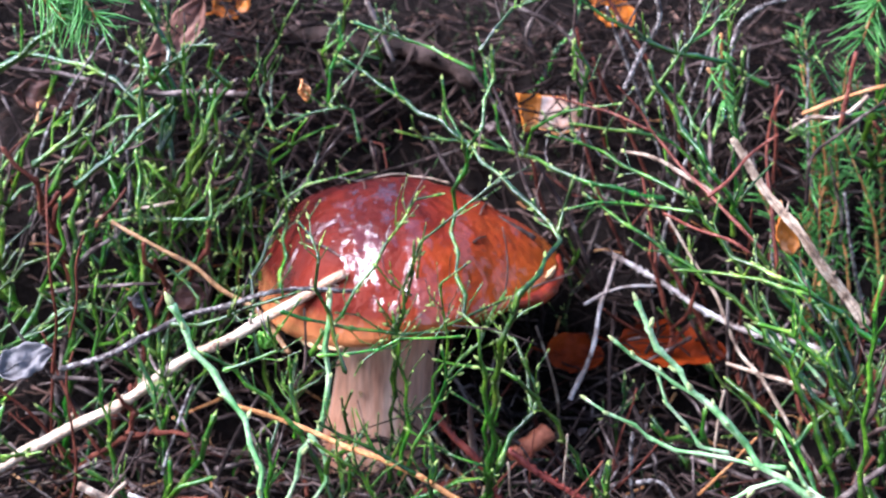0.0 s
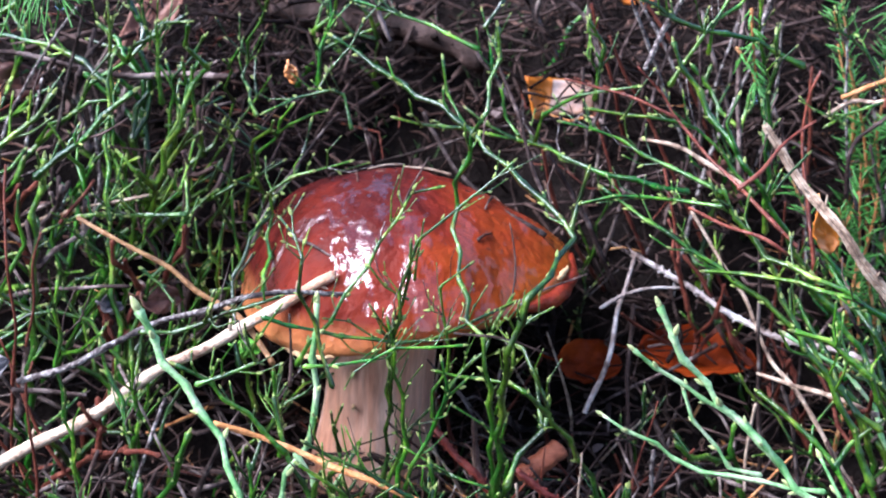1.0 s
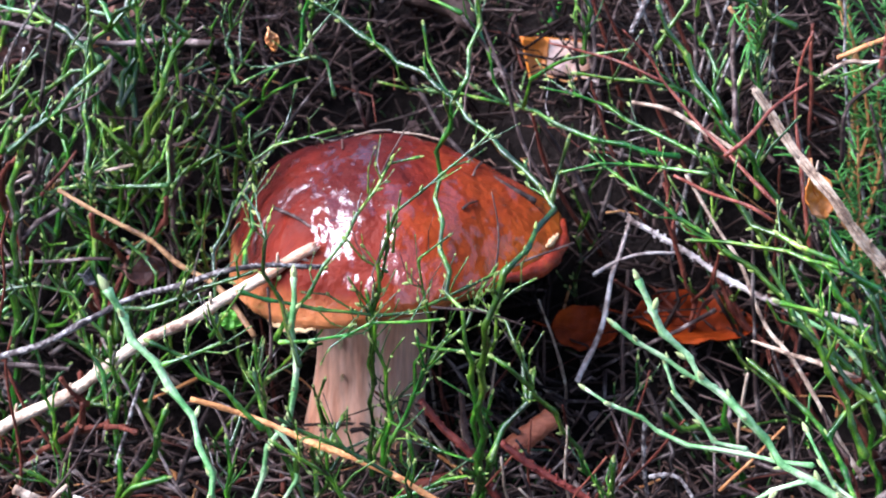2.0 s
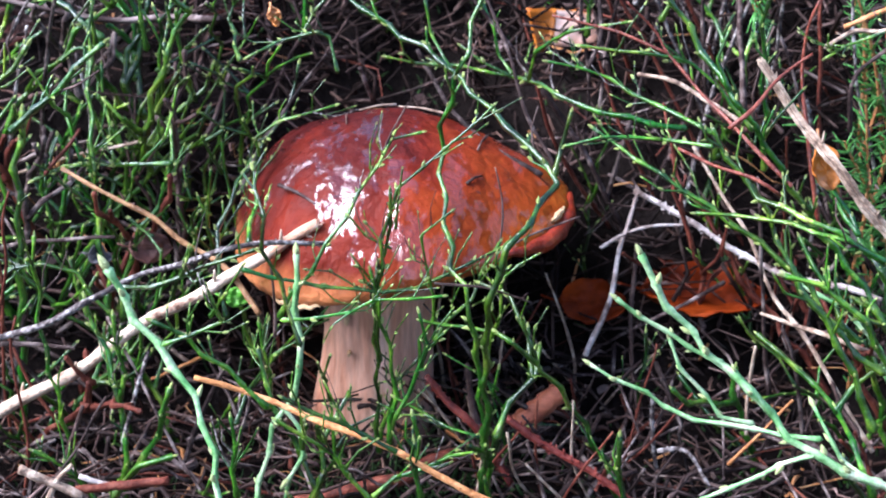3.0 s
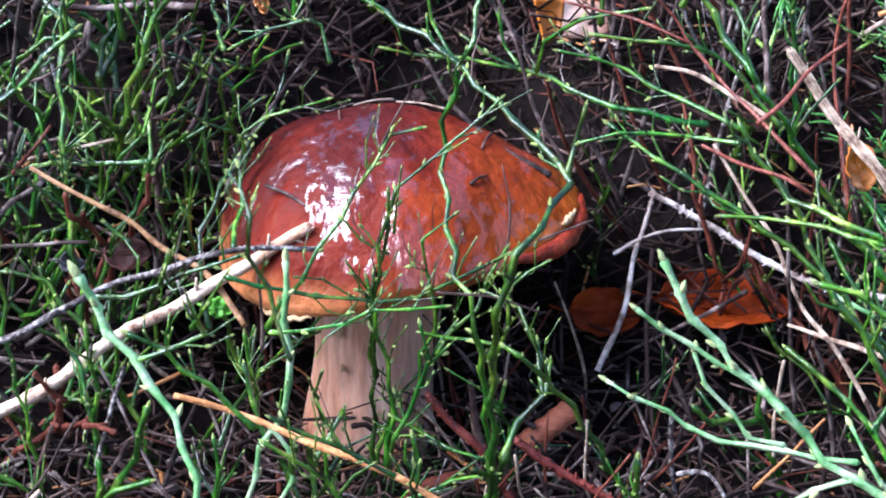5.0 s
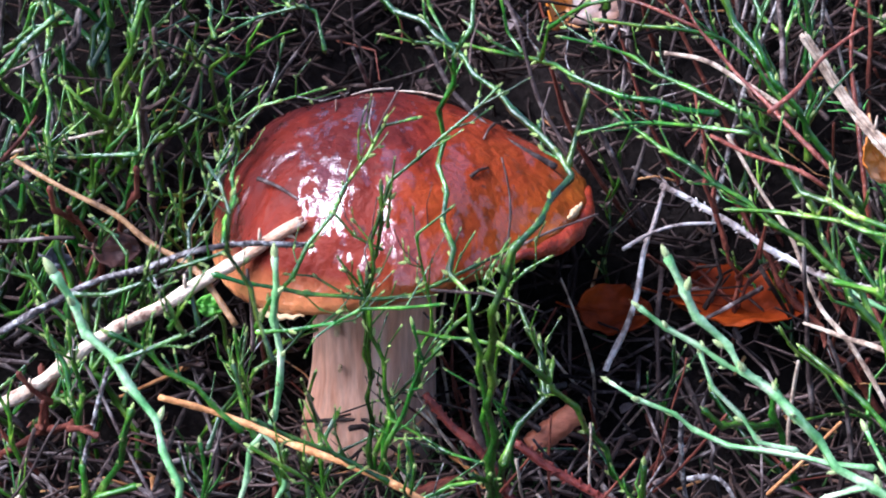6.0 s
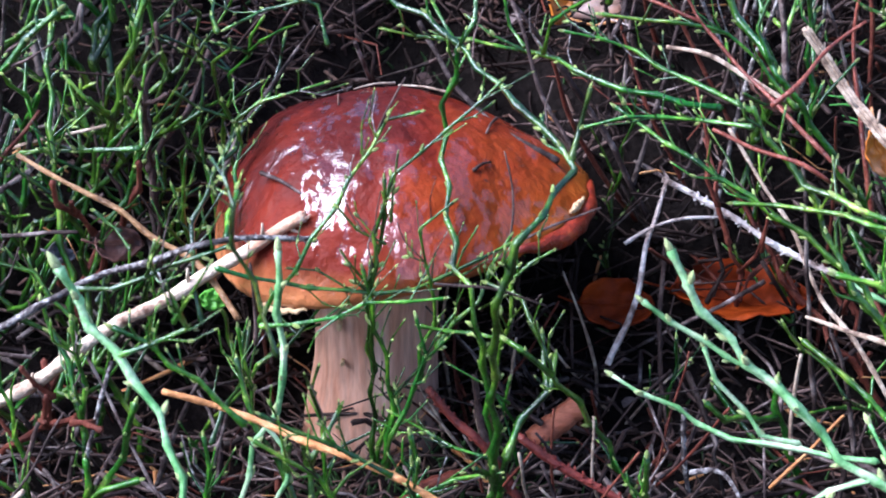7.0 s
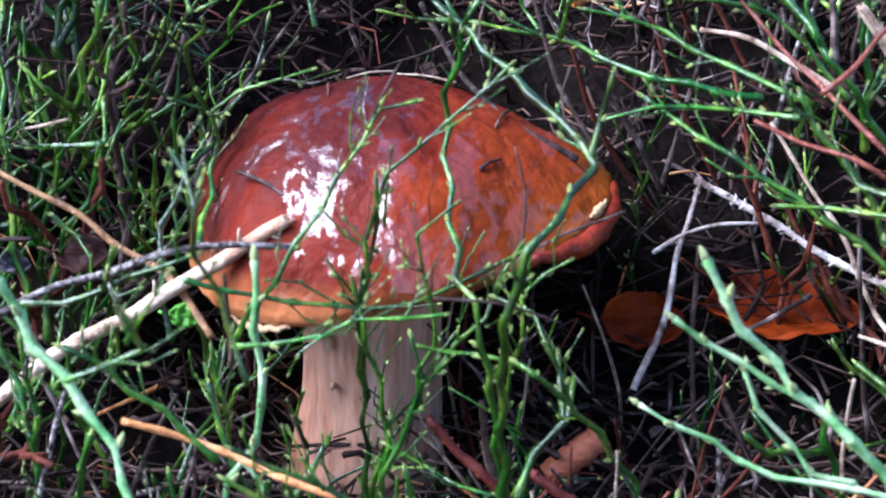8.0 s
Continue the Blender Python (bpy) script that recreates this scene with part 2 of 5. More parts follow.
def thing(name, at, label, category, group=""):
    ob = new(name)
    ob.empty_display_size = 0.005
    ob.location = at
    return tagged(ob, label, category, group)


BANK = ((-60, -0.060), (-0.5, -0.050), (-0.15, -0.030), (-0.06, -0.010), (-0.03, -0.004), (0, 0.003), (0.02, 0.015), (0.03, 0.029), (0.05, 0.070),
        (0.07, 0.096), (0.10, 0.114), (0.14, 0.130), (0.20, 0.155), (0.40, 0.235), (0.80, 0.340), (60, 0.6))


def ground_height(x, y):
    """The forest floor: nearly level before the mushroom, then a steep little bank that bays in behind the cap."""
    back = y - (0.035 * math.exp(-((x - 0.008) / 0.055) ** 2) if y > 0 else 0)
    h = float(np.interp(back, [k[0] for k in BANK], [k[1] for k in BANK]))
    return h + 0.007 * noise.noise(Vector((x * 9, y * 9, 0.3))) + 0.005 * noise.noise(Vector((x * 31, y * 31, 1.7)))


def smooth_line(points, step):
    """A soft curve through the points, resampled about every step metres."""
    p = [Vector(q) for q in points]
    p = [p[0] * 2 - p[1], *p, p[-1] * 2 - p[-2]]
    line = []
    for a, b, c, d in zip(p, p[1:], p[2:], p[3:]):
        n = max(2, int((c - b).length / step))
        for i in range(n):
            t = i / n
            line.append(0.5 * (2 * b + (c - a) * t + (2 * a - 5 * b + 4 * c - d) * t * t + (3 * b - a - 3 * c + d) * t ** 3))
    line.append(p[-2])
    return line


def tube(bm, line, radius, sides=6, ridge=0.0, blunt=0.5, twist=0.0):
    """Skins a line with rings; radius is a function of the share of the length. Ridged stems have uneven corners."""
    up = Vector((0.31, 0.52, 0.79))
    last, rings = len(line) - 1, []
    side = None
    for i, p in enumerate(line):
        along = (line[min(i + 1, last)] - line[max(i - 1, 0)]).normalized()
        side = (along.cross(up) if side is None else side - along * side.dot(along)).normalized()
        across = along.cross(side)
        r = radius(i / last)
        ring = []
        for k in range(sides):
            a = 2 * math.pi * k / sides + twist * (i + 1.5 * noise.noise(p * 120))
            q = r * (1 + (ridge if k % 2 else -ridge))
            ring.append(bm.verts.new(p + side * (q * math.cos(a)) + across * (q * math.sin(a))))
        rings.append(ring)
    for a, b in zip(rings, rings[1:]):
        for k in range(sides):
            bm.faces.new((a[k], a[(k + 1) % sides], b[(k + 1) % sides], b[k]))
    for ring, at, sign in ((rings[0], 0, -1), (rings[-1], last, 1)):
        along = (line[-1] - line[-2] if sign > 0 else line[0] - line[1]).normalized()
        tip = bm.verts.new(line[at] + along * radius(at / last) * blunt)
        for k in range(sides):
            f = (ring[k], ring[(k + 1) % sides], tip)
            bm.faces.new(f if sign > 0 else f[::-1])


def bud_mesh(skin):
    bm = bmesh.new()
    outline = [(0.0, 0.30), (0.25, 0.46), (0.5, 0.42), (0.78, 0.24)]
    rings = [[bm.verts.new((r * math.cos(k * 1.0472), r * math.sin(k * 1.0472), z)) for k in range(6)] for z, r in outline]
    for a, b in zip(rings, rings[1:]):
        for k in range(6):
            bm.faces.new((a[k], a[(k + 1) % 6], b[(k + 1) % 6], b[k]))
    tip = bm.verts.new((0, 0, 1.0))
    for k in range(6):
        bm.faces.new((rings[-1][k], rings[-1][(k + 1) % 6], tip))
    return mesh_of("bud", bm, skin)


BUD_MESH = bud_mesh(BUD)
PALE_BUD_MESH = bud_mesh(PALE_BUD)
STEMS = "green leafless bilberry stems"


def put_bud(parent, at, along, size, pale=False):
    ob = new("bud", PALE_BUD_MESH if pale else BUD_MESH)
    turn = along.to_track_quat("Z", "Y")
    ob.parent = parent
    ob.matrix_basis = Matrix.LocRotScale(at - parent.location, turn, (size * 0.52, size * 0.52, size))
    return ob


def stem_radius(r0, r1, seed, nodes, knot=0.30):
    """Tapered, and a little swollen at each leaf scar."""
    def radius(s):
        k = (s * nodes + seed) % 1.0
        return (r0 + (r1 - r0) * s) * (0.90 + knot * math.exp(-((k - 0.5) / 0.13) ** 2) + 0.08 * math.sin(s * 23 + seed * 40))
    return radius


def wander(points, rng, amount):
    """The stem runs straight from leaf scar to leaf scar and turns a little at each."""
    line = smooth_line(points, 0.0030)
    length = sum((b - a).length for a, b in zip(line, line[1:]))
    n = max(2, int(length / 0.0085))
    knots, side = [], 1
    for k in range(n + 1):
        s = k / n * (len(line) - 1)
        i = min(len(line) - 2, int(s))
        p = line[i].lerp(line[i + 1], s - i)
        way = Vector((side * rng.uniform(0.4, 1.3), side * rng.uniform(-0.6, 0.8), rng.uniform(-0.5, 0.5)))
        knots.append(p + way * (amount if 0 < k < n else 0))
        side = -side
    out = []
    for a, b in zip(knots, knots[1:]):
        out += [a.lerp(b, 0.06), a.lerp(b, 0.36), a.lerp(b, 0.66), a.lerp(b, 0.94)]
    out[0], out[-1] = knots[0], knots[-1]
    return out, length, n


def stem_part(name, parent, points, r0, r1, rng, material, buds=True, bud_size=0.0026):
    pale = material is PALE_GREEN
    line, length, n = wander(points, rng, 0.0010)
    bm = bmesh.new()
    tube(bm, line, stem_radius(r0, r1, 0.5, n, 0.42 if pale else 0.44), 8, 0.17, 1.2, rng.choice((-1, 1)) * rng.uniform(0.02, 0.10))
    ob = part(name, bm, material, parent)
    if buds:
        for k in range(1, n + 1):
            i = min(len(line) - 1, int(k / n * (len(line) - 1)))
            along = (line[i] - line[max(0, i - 2)]).normalized()
            if i < len(line) - 1:
                if rng.random() < 0.12:
                    continue
                out = along.orthogonal().normalized()
                out.rotate(Matrix.Rotation(rng.uniform(0, 6.28), 3, along))
                put_bud(ob, line[i] + out * r0 * 0.5, (along + out * 0.7).normalized(), bud_size * rng.uniform(0.6, 1.15), material is PALE_GREEN)
            else:
                put_bud(ob, line[i], along, bud_size * rng.uniform(0.8, 1.2) * (r1 / 0.0006) ** 0.5, material is PALE_GREEN)
    return line


def side_shoots(parent, line, r, count, rng, material, reach=0.022, buds=True):
    for _ in range(count):
        i = rng.randrange(len(line) // 4, len(line) - 2)
        along = (line[i + 1] - line[i - 1]).normalized()
        out = along.orthogonal().normalized()
        out.rotate(Matrix.Rotation(rng.uniform(0, 6.28), 3, along))
        way = (along * 0.9 + out * 0.8 + Vector((0, 0, 0.35))).normalized()
        size = reach * rng.uniform(0.35, 1.0)
        mid = line[i] + way * size * 0.5 + Vector((rng.uniform(-1, 1), rng.uniform(-1, 1), rng.uniform(-1, 1))) * size * 0.10
        end = line[i] + (way + Vector((0, 0, 0.25))).normalized() * size
        stem_part("shoot", parent, [line[i], mid, end], r, r * 0.6, rng, material, buds, 0.0022)


def sprig(points, r0, r1, *shoots, material=None, extra=6, label=""):
    """One bilberry stem, its forks and buds. Radii in millimetres."""
    rng = random.Random(round(1e5 * (points[0][0] + 3 * points[-1][2])))
    material = material or GREEN
    ob = thing("bilberry_sprig", points[0], label or "wet green leafless bilberry stem with small pale buds", "plant", STEMS)
    fat = 0.0036 if material is PALE_GREEN else 0.0024
    fine = 1.0 if material is PALE_GREEN else 0.84
    r0, r1 = r0 * fine, r1 * fine
    line = stem_part("stem", ob, points, r0 / 1000, r1 / 1000, rng, material, True, fat)
    for r, pts in shoots:
        stem_part("shoot", ob, pts, r * fine / 1000, r * fine * 0.65 / 1000, rng, material, True, fat)
    side_shoots(ob, line, min(r0, r1) * 0.65 / 1000, extra, rng, material, 0.016)
    if extra and rng.random() < 0.75:
        side_shoots(ob, line, min(r0, r1) * 0.5 / 1000, 2, rng, rng.choice((GREY_WOOD, DARK_WOOD, DARK_WOOD, LICHEN_WOOD)), 0.018, False)
    return ob


def dead_twig(name, points, r0, r1, material, pegs, label):
    """A dead stick or twig, knotty, with snapped ends; pegs are old leaf scars that stand off."""
    rng = random.Random(round(1e5 * (points[0][0] + 2 * points[-1][2])))
    ob = thing(name, points[0], label, "twig", "dead twigs and sticks")
    line = smooth_line(points, 0.0022)
    r0, r1 = r0 / 1000, r1 / 1000
    line = [p + Vector((noise.noise(p * 60), noise.noise(p * 60 + Vector((5, 5, 5))), noise.noise(p * 60 + Vector((0, 9, 0))))) * (0.0007 + 0.25 * r1) for p in line]
    bm = bmesh.new()
    seed, reach = rng.random() * 9, sum((b - a).length for a, b in zip(line, line[1:]))
    tube(bm, line, lambda s: (r0 + (r1 - r0) * s) * (1 + 0.22 * noise.noise(Vector((s * reach * 90, seed, 0))) + 0.26 * noise.noise(Vector((s * reach * 260, seed, 4)))), 18 if name == "splintered_stick" else 8, 0.20 if name == "splintered_stick" else 0.08, 0.25)
    part("stalk", bm, material, ob, smooth=name != "splintered_stick")
    length = sum((b - a).length for a, b in zip(line, line[1:]))
    count = int(length / (0.0013 if pegs == 2 else 0.016)) if pegs else 0
    bm = bmesh.new()
    for _ in range(count):
        i = rng.randrange(1, len(line) - 1)
        along = (line[i + 1] - line[i - 1]).normalized()
        out = along.orthogonal().normalized()
        out.rotate(Matrix.Rotation(rng.uniform(0, 6.28), 3, along))
        foot = line[i].lerp(line[i + 1], rng.random()) + out * r1 * 0.6
        tip = foot + (out + along * 0.7) * r1 * rng.uniform(0.6, 1.3) * (0.95 if pegs == 2 else 2.2)
        tube(bm, [foot, foot.lerp(tip, 0.6), tip], lambda s: r1 * (0.42 - 0.22 * s), 4, 0, 0.3)
        if pegs == 1:
            part("stub", bm, material, ob)
            bm = bmesh.new()
    if pegs == 2 and count:
        tagged(part("leaf_scar_crust", bm, material, ob, "rough crust of old leaf scars"), kind="stuff")
    else:
        bm.free()
    # the snapped end
    if material is PALE_WOOD:
        bm = bmesh.new()
        tube(bm, line[-13:], lambda s: (r1 + 0.00006) * (0.97 + 0.05 * math.sin(s * 17)), 9, 0.03, 0.1)
        part("peeled_end", bm, PEELED_WOOD, ob, "orange-brown peeled end of the stick")
    if name in ("pale_stick", "splintered_stick"):
        along = (line[-1] - line[-2]).normalized()
        for k in range(7):
            bm = bmesh.new()
            out = along.orthogonal().normalized()
            out.rotate(Matrix.Rotation(k * 0.9, 3, along))
            foot = line[-1] + out * r1 * 0.55 - along * 0.001
            tube(bm, [foot, foot + along * rng.uniform(0.0006, 0.0015), foot + along * rng.uniform(0.0016, 0.0030) + out * 0.0003], lambda s: r1 * (0.40 - 0.3 * s), 4, 0, 0.4)
            part("splinter", bm, PEELED_WOOD if material is PALE_WOOD else TAN_WOOD, ob, "frayed splinter of lighter wood")
    return ob


def leaf(name, at, size, turn, curl, material, label, lobes=0.0, category="leaf", seed=1.0):
    """A dry or fresh leaf: blade with waved rim, thickness and curl, a midrib and side veins, a stalk."""
    ob = thing(name, at, label, category, "fallen leaves")
    m = Matrix.Translation(at) @ Euler([radians(a) for a in turn]).to_matrix().to_4x4()
    length, width = size

    def shape(s, q):
        """s along the midrib, q from -1 to 1 across."""
        half = width / 2 * (math.sin(math.pi * s ** 0.85) ** 0.6 + 0.02) * (1 + lobes * math.sin(s * 26 + seed) + 0.16 * noise.noise(Vector((s * 6, math.copysign(1, q), seed))))
        x = (s - 0.5) * length
        z = curl * (abs(q) ** 1.6 * half * 0.9 + (s - 0.5) ** 2 * length * 0.6) + 0.0030 * noise.noise(Vector((s * 4, q * 2.2, seed))) + 0.0012 * noise.noise(Vector((s * 11, q * 6, seed)))
        return m @ Vector((x, q * half, z))

    bm = bmesh.new()
    n, k = 18, 6
    grid = [[bm.verts.new(shape(i / n, j / k)) for j in range(-k, k + 1)] for i in range(n + 1)]
    for a, b in zip(grid, grid[1:]):
        for j in range(2 * k):
            bm.faces.new((a[j], b[j], b[j + 1], a[j + 1]))
    blade = part("blade", bm, material, ob)
    mod = blade.modifiers.new("thickness", "SOLIDIFY")
    mod.thickness = 0.0004
    bm = bmesh.new()
    lift = m.to_3x3() @ Vector((0, 0, 0.0004))
    tube(bm, [shape(i / 12, 0) + lift for i in range(13)], lambda s: 0.0003 * (1.1 - s), 5)
    part("midrib", bm, material, blade)
    for i in range(2, 10) if length > 0.03 and material is not LEAF_RED else ():
        for sgn in (-1, 1):
            bm = bmesh.new()
            tube(bm, [shape(min(1, i / 12 + 0.12 * abs(q)), sgn * q) + lift * 0.2 for q in (0.02, 0.35, 0.65, 0.9)], lambda s: 0.00012 * (1.1 - s), 4)
            part("vein", bm, material, blade)
    bm = bmesh.new()
    foot = shape(0, 0)
    tube(bm, [foot, foot + m.to_3x3() @ Vector((-0.15 * length, 0.02 * length, 0.001)), foot + m.to_3x3() @ Vector((-0.28 * length, 0.08 * length, 0))], lambda s: 0.0004, 5)
    part("leaf_stalk", bm, material, ob)
    return ob


# ---- the ground: fine near the mushroom, one sheet out to the horizon ----
def build_ground():
    bm = bmesh.new()
    near = [i * 0.01 - 0.5 for i in range(101)]
    far_x = [-60, -12, -4, -1.5, -0.8] + near + [0.8, 1.5, 4, 12, 60]
    far_y = [-60, -12, -4, -1.5, -0.8] + near + [0.8, 1.5, 4, 12, 60]
    rows = [[bm.verts.new((x, y, ground_height(x, y))) for x in far_x] for y in far_y]
    for a, b in zip(rows, rows[1:]):
        for k in range(len(far_x) - 1):
            bm.faces.new((a[k], a[k + 1], b[k + 1], b[k]))
    ob = part("ground", bm, SOIL, None)
    return tagged(ob, "dark damp forest soil under needle litter", "ground", kind="structure")


build_ground()


# ---- the mushroom ----
def build_bolete():
    ob = thing("bolete_mushroom", (0, 0, 0), "large wet bolete with a glossy chestnut cap and pale stem", "mushroom")
    cx, cy = 0.0078, 0.002

    def rim(a):
        """Rim radius and height in the direction a; the cap leans down towards its shadowed flank."""
        r = 0.0525 * (1 + 0.025 * math.sin(3 * a + 0.6) + 0.018 * math.sin(5 * a + 1.0))
        h = 0.0755 + 0.0085 * math.cos(a) - 0.004 * math.sin(a) + 0.0010 * math.sin(4 * a)
        return r, h

    def skin(s, a):
        """s = 0 at the crown, 1 at the widest rim, up to 1.25 round the lip to the pores."""
        r, h = rim(a)
        top = 0.1145
        if s <= 1:
            q = s
            w = 0.5 + 0.5 * math.cos(a + 0.2)
            z = h + 0.004 + (top - h - 0.004) * (1 - q ** (2.9 - 1.2 * w)) ** (0.55 + 0.43 * w)
            p = Vector((cx + r * q * math.cos(a), cy + r * q * math.sin(a), z))
            bump = 0.0016 * noise.noise(Vector((p.x * 45, p.y * 45, p.z * 30))) + 0.0002 * noise.noise(p * 140) + 0.0011 * s * noise.noise(Vector((math.cos(a) * 7, math.sin(a) * 7, s * 2.2)))
            d = (p - Vector((-0.034, -0.030, 0.098))).length
            bump -= 0.0035 * math.exp(-(d / 0.006) ** 2)
            return p + Vector((math.cos(a) * q, math.sin(a) * q, 0.8)) * bump
        u = (s - 1) / 0.25
        ang = u * 2.3
        return Vector((cx + (r - 0.004 + 0.004 * math.cos(ang)) * math.cos(a), cy + (r - 0.004 + 0.004 * math.cos(ang)) * math.sin(a), h + 0.004 - 0.0045 * math.sin(ang)))

    bm = bmesh.new()
    n, levels = 96, [i / 40 for i in range(1, 41)] + [1.05, 1.1, 1.15, 1.2, 1.25]
    crown = bm.verts.new(skin(0, 0))
    rings = [[bm.verts.new(skin(s, 2 * math.pi * k / n)) for k in range(n)] for s in levels]
    for k in range(n):
        bm.faces.new((crown, rings[0][k], rings[0][(k + 1) % n]))
    for a, b in zip(rings, rings[1:]):
        for k in range(n):
            bm.faces.new((a[k], b[k], b[(k + 1) % n], a[(k + 1) % n]))
    bmesh.ops.translate(bm, verts=bm.verts, vec=(-cx, -cy, -0.0755))
    cap = part("cap", bm, CAP, None, "glossy wet chestnut-brown cap paling to orange")
    cap.parent = ob
    cap.matrix_basis = Matrix.Translation(Vector((cx, cy, 0.0755)) - ob.location)

    bm = bmesh.new()
    rings = []
    for u in [i / 12 for i in range(13)]:
        ring = []
        for k in range(n):
            a = 2 * math.pi * k / n
            r, h = rim(a)
            q = 1 - u
            rr = 0.014 + (r - 0.0075 - 0.014) * q
            z = h + 0.0005 - 0.004 * math.sin(math.pi * q) - 0.003 * (1 - q) + 0.0004 * noise.noise(Vector((a * 9, u * 30, 0)))
            ring.append(bm.verts.new((cx * q + 0.002 * (1 - q) + rr * math.cos(a), cy * q + rr * math.sin(a), z)))
        rings.append(ring)
    for a, b in zip(rings, rings[1:]):
        for k in range(n):
            bm.faces.new((a[k], b[k], b[(k + 1) % n], a[(k + 1) % n]))
    part("pore_layer", bm, PORES, ob, "cream pore layer under the cap")

    # the skin hangs over as a red lip on one flank, torn above it to the flesh
    for name, material, label, a0, a1, size, s0, sink in (("skin_lip", CAP_EDGE, "overhanging red lip of cap skin", -0.85, 0.12, 0.0030, 1.0, 0.0034),
                                                          ("torn_skin", FLESH, "cream flesh showing at a tear in the skin", -0.36, -0.14, 0.0011, 0.98, 0.0),
                                                          ("torn_skin", FLESH, "cream flesh showing at a tear in the skin", -2.35, -2.0, 0.0010, 1.1, 0.001)):
        bm = bmesh.new()
        line = []
        for i in range(18):
            a = a0 + (a1 - a0) * i / 17
            p = skin(s0, a)
            line.append(p + Vector((0.0004 * math.cos(a), 0.0004 * math.sin(a), -sink * math.sin(math.pi * i / 17) + 0.0004 * math.sin(i * 1.7))))
        tube(bm, line, lambda s: size * (0.9 + 0.25 * noise.noise(Vector((s * 7, a0, 0)))) * math.sin(math.pi * (0.06 + 0.88 * s)) ** 0.7, 9, 0.04)
        part(name, bm, material, ob, label)

    bm = bmesh.new()
    n = 48
    rings = []
    for i in range(31):
        s = i / 30
        z = -0.004 + s * 0.086
        r = 0.0172 + 0.0030 * math.exp(-((s - 0.18) / 0.22) ** 2) + 0.0015 * s ** 4
        ring = []
        for k in range(n):
            a = 2 * math.pi * k / n
            rr = r * (1 + 0.020 * math.sin(5 * a + s * 2) + 0.012 * math.sin(11 * a + s * 3) + 0.05 * noise.noise(Vector((math.cos(a), math.sin(a), s * 3))))
            ring.append(bm.verts.new((-0.0015 + 0.0045 * s + rr * math.cos(a), rr * math.sin(a), z)))
        rings.append(ring)
    for a, b in zip(rings, rings[1:]):
        for k in range(n):
            bm.faces.new((a[k], a[(k + 1) % n], b[(k + 1) % n], b[k]))
    bm.faces.new(rings[0][::-1])
    stipe = part("stem", bm, STIPE, ob, "thick pale pinkish-brown fibrous stem")
    # chewed pale spots on the stem
    rng = random.Random(4)
    for x, z, size in ((-0.0075, 0.056, 0.0022), (-0.0070, 0.044, 0.0012), (0.004, 0.03, 0.0009)):
        bm = bmesh.new()
        pts = []
        for i in range(10):
            a = i * 0.628
            rr = size * rng.uniform(0.5, 1)
            pts.append((x + rr * 0.6 * math.cos(a), -math.sqrt(0.0187 ** 2 - x * x) - 0.0001, z + rr * math.sin(a)))
        ring = [bm.verts.new(p) for p in pts]
        back = [bm.verts.new((p[0], p[1] + 0.003, p[2])) for p in pts]
        bm.faces.new(ring)
        for k in range(10):
            bm.faces.new((ring[k], back[k], back[(k + 1) % 10], ring[(k + 1) % 10]))
        part("pale_spot", bm, FLESH, ob, "pale nibbled spot", smooth=False)
    seat = Matrix.Translation((-0.0008, 0.0200, -0.0119)) @ Matrix.Scale(1.035, 4)
    ob.matrix_basis = seat
    return lambda s, a: seat @ skin(s, a)


CAP_SKIN = build_bolete()


# ---- bits lying on the cap ----
def cap_debris(label, s, a, length, turn, material, r):
    p = CAP_SKIN(s, a) + Vector((0, 0, 0.0006))
    q = CAP_SKIN(s, a + turn)
    way = (q - CAP_SKIN(s, a)).normalized()
    bm = bmesh.new()
    ends = [p - way * length / 2, p + Vector((0, 0, 0.0006)), p + way * length / 2 + Vector((0, 0, -0.0002))]
    tube(bm, smooth_line(ends, 0.002), lambda t: r * (1 - 0.5 * t), 5)
    ob = part("fallen_needle", bm, material, None)
    tagged(ob, label, "needle", "needles on the cap")


for s, a, length, turn, mat_, r in ((0.42, 1.2, 0.016, 0.2, TAN_WOOD, 0.0005), (0.36, 1.9, 0.013, 0.3, TAN_WOOD, 0.0004), (0.50, 2.4, 0.010, -0.3, GREY_WOOD, 0.0006),
                                    (0.75, 3.9, 0.016, 0.2, GREY_WOOD, 0.0007), (0.5, 0.1, 0.012, -0.5, DARK_WOOD, 0.0006), (0.62, 5.6, 0.009, 0.3, DARK_WOOD, 0.0006), (0.3, 2.9, 0.008, 0.3, NEEDLE, 0.0004)):
    cap_debris("dry conifer needle stuck to the wet cap", s, a, length, turn, mat_, r)


# ---- bilberry stems round the mushroom ----
sprig([(0.0375, -0.0354, -0.0012), (0.0309, -0.0502, 0.0742), (0.0252, -0.0390, 0.0854), (0.0215, -0.0068, 0.1047), (0.0238, -0.0097, 0.1243), (0.0294, -0.0098, 0.1423), (0.0333, 0.0011, 0.1545), (0.0329, 0.0015, 0.1649)], 1.06, 0.736)
sprig([(0.0030, -0.0325, 0.0497), (0.0029, -0.0370, 0.0752), (0.0061, -0.0365, 0.1008), (0.0135, -0.0343, 0.1124), (0.0218, -0.0311, 0.1183), (0.0300, -0.0310, 0.1262), (0.0369, -0.0309, 0.1326)], 0.782, 0.46,
      (0.41, [(0.0251, -0.0311, 0.1215), (0.0309, -0.0310, 0.1231), (0.0347, -0.0310, 0.1268)]))
